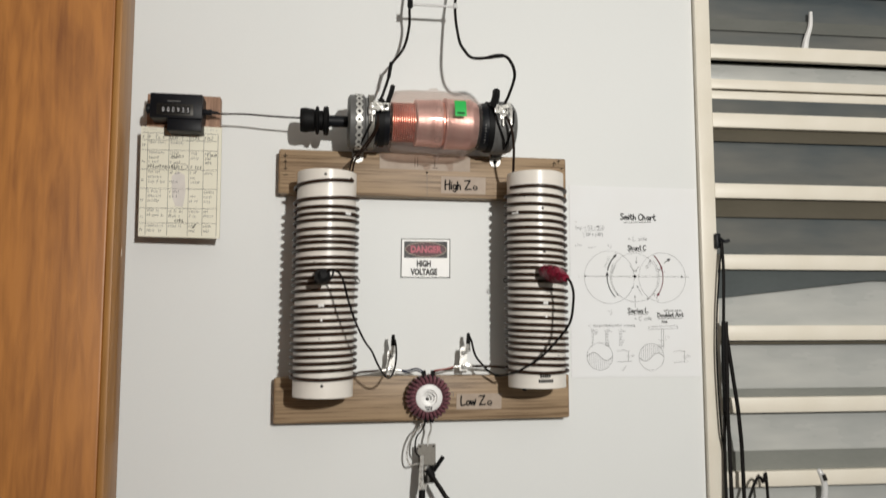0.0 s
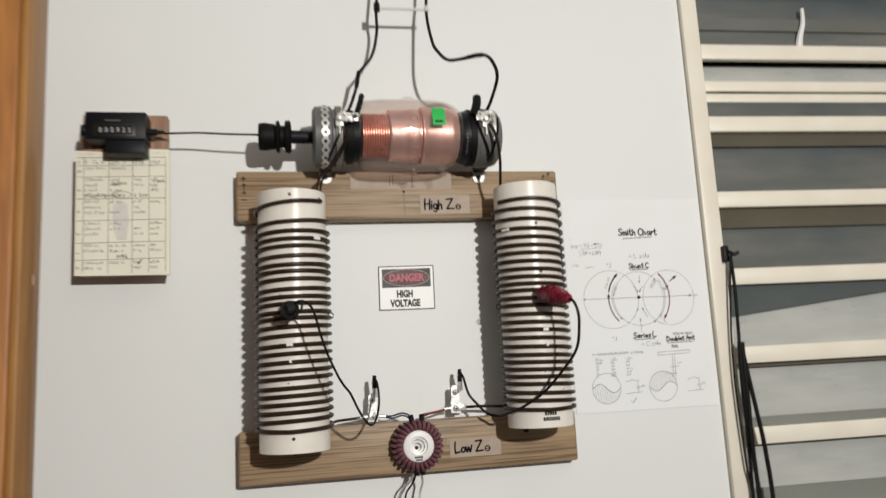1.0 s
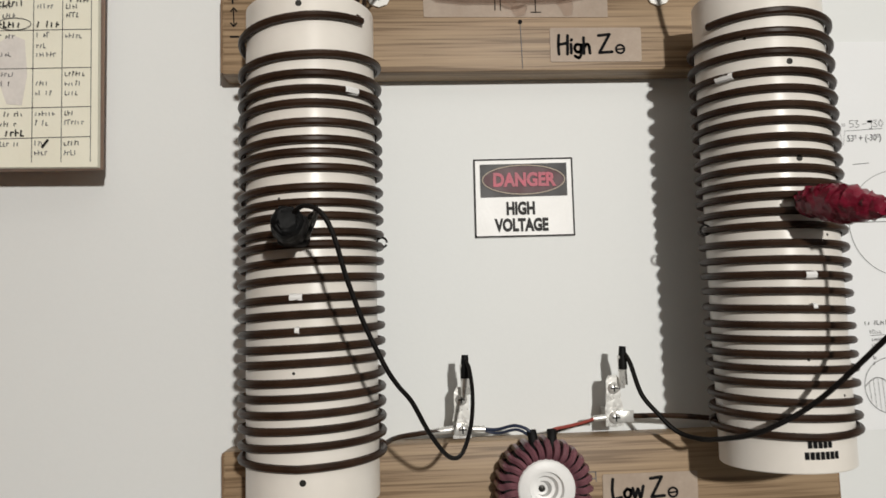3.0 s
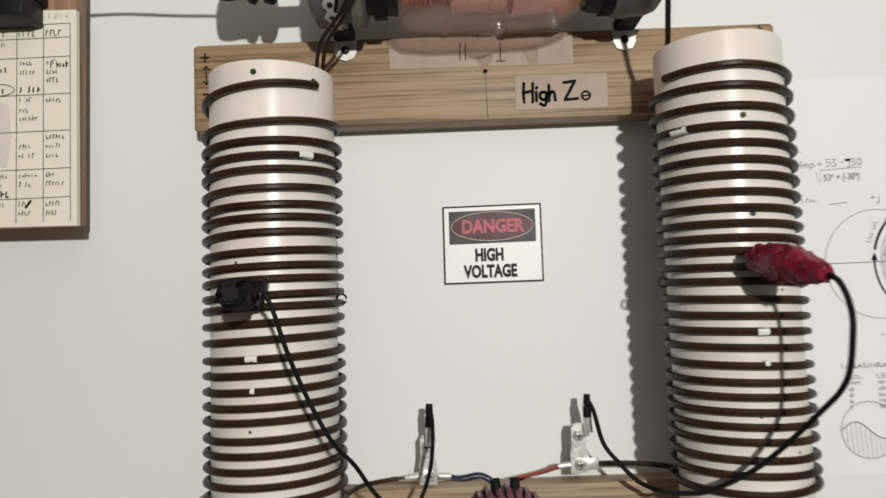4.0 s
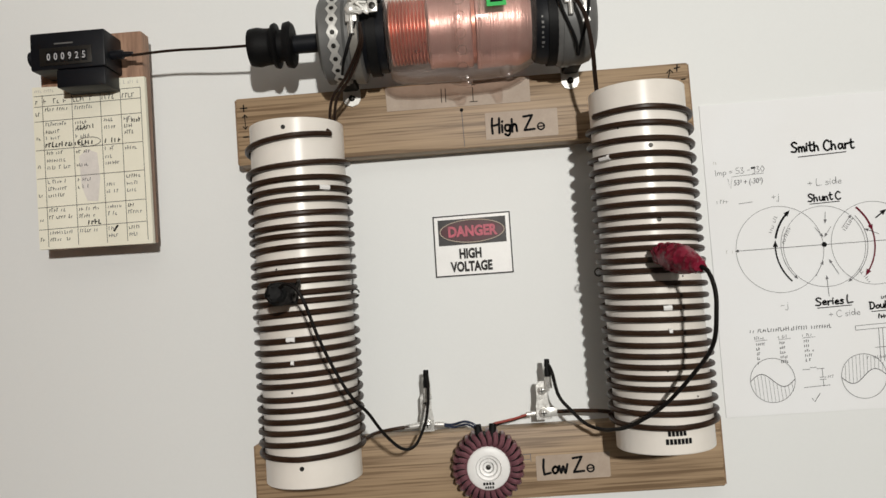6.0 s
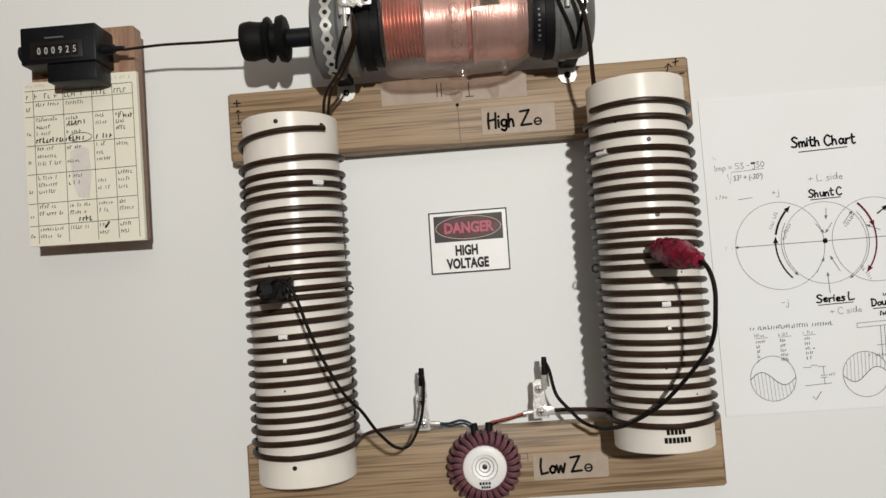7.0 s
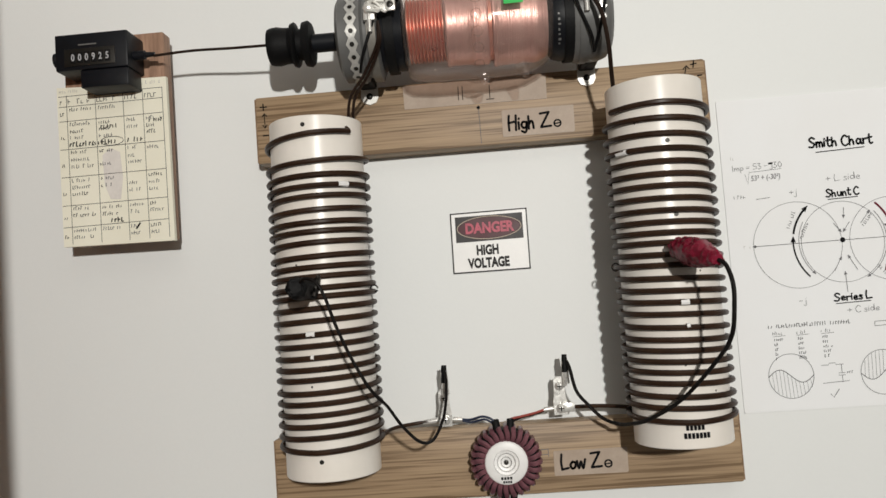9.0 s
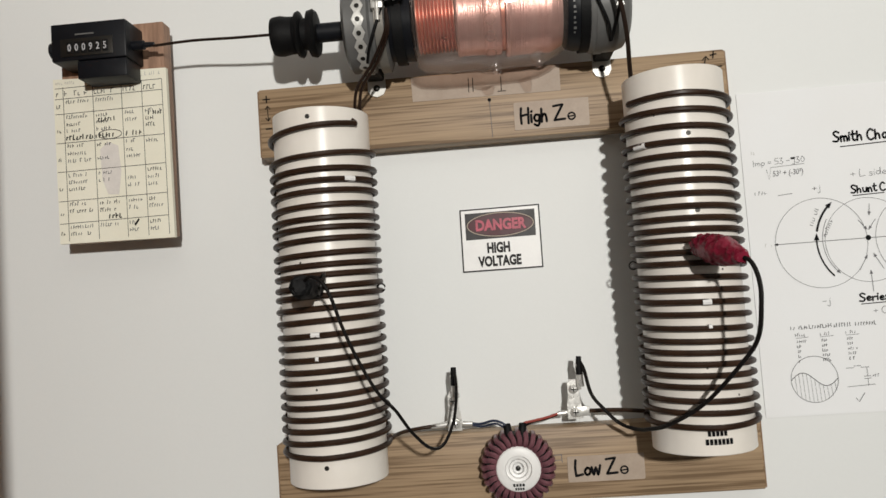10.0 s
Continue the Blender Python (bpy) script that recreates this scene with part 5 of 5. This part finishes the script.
part("wire", sweep(spline([(0.2400, 1.1100, 2.6950), (0.2410, 1.1080, 2.3000), (0.2390, 1.1070, 2.0400), (0.2340, 1.1060, 1.9700), (0.2345, 1.0800, 1.9140), (0.2380, 1.0600, 1.8900), (0.2460, 1.0400, 1.8715), (0.2620, 1.0100, 1.8620), (0.2800, 1.0050, 1.8640), (0.2910, 1.0060, 1.8570), (0.2980, 1.0120, 1.8400), (0.2970, 1.0400, 1.8220), (0.2945, 1.0560, 1.8130)], 8), 0.0021, 8), CABLE, feed)
part("splice_sleeve", sweep(spline([(0.2620, 1.0100, 1.8622), (0.2710, 1.0070, 1.8636), (0.2800, 1.0050, 1.8640)]), 0.0029, 8), BLACK, feed)
for z in (1.9700, 2.3500):
    part("spacer_bar", sweep([(0.1640, 1.1070, z), (0.2380, 1.1070, z + 0.0010)], 0.0021, 8), CLEAR_ROD, feed, "clear plastic spacer bar")
part("spacer_tie", sweep([(0.1680, 1.1060, 1.9760), (0.1680, 1.1050, 1.9650)], 0.0040, 8), BLACK, feed)
part("spacer_tie", sweep([(0.2340, 1.1060, 1.9750), (0.2340, 1.1050, 1.9670)], 0.0028, 8), CLEAR_ROD, feed)

# ---- input socket below the toroid ----
sock = thing("coax_socket", (0.197, W, 1.28), "grey metal coax socket with clips under the board", "socket")
part("flange_plate", sheet([(0.1850, 1.3070), (0.2100, 1.3070), (0.2100, 1.3400), (0.1850, 1.3400)], 1.1330, 1.1350), ZINC, sock)
part("corner_hole", dot(0.2070, 1.3370, 0.0016, 1.1326), SCREW_DARK, sock)
part("corner_hole", dot(0.1880, 1.3370, 0.0016, 1.1326), SCREW_DARK, sock)
part("stem", block((0.1930, 1.1352, 1.3150), (0.2010, W - 0.0005, 1.3300), 0.001), GALV, sock)
part("barrel", sweep([(0.1975, 1.1280, 1.3120), (0.1975, 1.1240, 1.2880)], 0.0082, 16), SCREW_DARK, sock)
part("lever", sweep([(0.2060, 1.1260, 1.3040), (0.2190, 1.1210, 1.3240)], 0.0030, 8), BLACK, sock, "short black lever")
part("clip_jaw", sweep([(0.1895, 1.1240, 1.3260), (0.1885, 1.1230, 1.3000), (0.1880, 1.1200, 1.2790)], 0.0036, 8, None, lambda t: 0.7 + 0.5 * t), CHROME, sock)
part("clip_jaw", sweep([(0.1950, 1.1220, 1.3120), (0.1945, 1.1210, 1.2950), (0.1920, 1.1200, 1.2790)], 0.0028, 8), CHROME, sock)
part("clip_sleeve", sweep([(0.1890, 1.1200, 1.2810), (0.1885, 1.1180, 1.2400), (0.1900, 1.1180, 1.1900)], 0.0048, 10), BLACK, sock)
part("cable", sweep(spline([(0.1990, 1.1230, 1.3060), (0.2060, 1.1180, 1.2940), (0.2190, 1.1100, 1.2740), (0.2350, 1.1000, 1.2450), (0.2450, 1.0950, 1.1500), (0.2480, 1.1000, 0.9000)]), 0.0033, 10), CABLE, sock)
part("plug", sweep([(0.1975, 1.1225, 1.3080), (0.2040, 1.1185, 1.2970)], 0.0062, 12, None, lambda t: 1.1 - 0.35 * t), BLACK, sock)
wire([(0.1925, 1.1250, 1.3740), (0.1880, 1.1300, 1.3640), (0.1790, 1.1380, 1.3540), (0.1720, 1.1420, 1.3380), (0.1700, 1.1400, 1.3220), (0.1740, 1.1350, 1.3120), (0.1850, 1.1300, 1.3140)], 0.0012, CHROME, "bare tinned wire from toroid to socket")
wire([(0.1950, 1.1250, 1.3730), (0.1900, 1.1320, 1.3600), (0.1830, 1.1380, 1.3480), (0.1815, 1.1360, 1.3300), (0.1880, 1.1300, 1.3220)], 0.0012, CABLE, "thin black wire from toroid to socket")
wire([(0.2010, 1.1250, 1.3730), (0.2030, 1.1300, 1.3620), (0.2000, 1.1330, 1.3500), (0.1985, 1.1320, 1.3380)], 0.0014, GALV, "bare tinned wire from toroid to socket")
for dx in (-0.004, 0.005):
    part("lead_sleeve", sweep([(TX + dx, TY - 0.008, TZ - 0.026), (TX + dx * 0.8, TY - 0.007, TZ - 0.0345)], 0.0032, 8), BLACK, tor)

# ---- cables hung beside the window ----
hook = thing("wall_hook", (0.661, 1.157, 1.63), "small black plastic hook on the window frame", "hook")
part("back", block((0.6565, 1.1470, 1.6260), (0.6645, 1.1568, 1.6500), 0.002), BLACK_GLOSS, hook)
part("peg", sweep(spline([(0.6610, 1.1470, 1.6420), (0.6660, 1.1400, 1.6360), (0.6730, 1.1380, 1.6380)]), 0.0028, 8), BLACK_GLOSS, hook)


def hung(path, r, label):
    return lone("hung_cable", sweep(spline(path, 7), r, 8), CABLE, label, "cable", "", "cables by the window")


hung([(0.6640, 1.1450, 1.6350), (0.6655, 1.1450, 1.5900), (0.6635, 1.1450, 1.5300), (0.6615, 1.1450, 1.4800), (0.6595, 1.1460, 1.3700), (0.6580, 1.1460, 1.2600), (0.6440, 1.1200, 0.9000), (0.6600, 1.0900, 0.4000), (0.6900, 1.0500, 0.0100)], 0.0024, "black cable hung from the hook by the window")
hung([(0.6630, 1.1430, 1.6350), (0.6580, 1.1460, 1.5800), (0.6535, 1.1480, 1.5200), (0.6510, 1.1480, 1.4500), (0.6540, 1.1480, 1.3500), (0.6590, 1.1460, 1.2700), (0.6500, 1.1180, 0.9000), (0.6700, 1.0800, 0.0100)], 0.0014, "thin dark cable hung from the hook by the window")
hung([(0.6620, 1.1400, 1.5120), (0.6640, 1.1380, 1.4820), (0.6710, 1.1360, 1.4200), (0.6780, 1.1360, 1.3600), (0.6815, 1.1360, 1.2540), (0.6680, 1.1100, 0.8000), (0.7000, 1.0800, 0.0100)], 0.0030, "thick black cable hung from the hook by the window")
hung([(0.6640, 1.1400, 1.5120), (0.6615, 1.1370, 1.4700), (0.6610, 1.1370, 1.4200), (0.6605, 1.1380, 1.3750), (0.6615, 1.1370, 1.2500), (0.6500, 1.1100, 0.6000), (0.7200, 1.0600, 0.0100)], 0.0030, "thick black cable hung from the hook by the window")
hung([(0.6700, 1.1330, 1.2000), (0.6840, 1.1310, 1.2400), (0.7000, 1.1310, 1.2750), (0.7100, 1.1310, 1.2700), (0.7180, 1.1310, 1.2200), (0.7100, 1.1050, 0.6000), (0.7300, 1.0600, 0.0100)], 0.0022, "looped black cable by the window")
lone("cable_wrap", sweep(spline([(0.6615, 1.1420, 1.5120), (0.6605, 1.1420, 1.4500), (0.6605, 1.1425, 1.3750)]), 0.0050, 8, None, lambda t: 0.75 + 0.25 * math.sin(t * 3.1)), BLACK, "black wrap round the hung cables", "cable wrap")
bg = thing("clip_hanger", (0.823, 1.155, 1.258), "small clear and chrome clip on the window rail", "clip")
part("body", sweep(spline([(0.8180, 1.1540, 1.2810), (0.8220, 1.1510, 1.2740), (0.8270, 1.1510, 1.2560), (0.8260, 1.1530, 1.2310)]), 0.0055, 10, None, lambda t: 0.7 + 0.3 * t), CLEAR_ROD, bg)
part("spring", sweep([(0.8225, 1.1460, 1.2750), (0.8250, 1.1450, 1.2660)], 0.0030, 8), SCREW_DARK, bg)
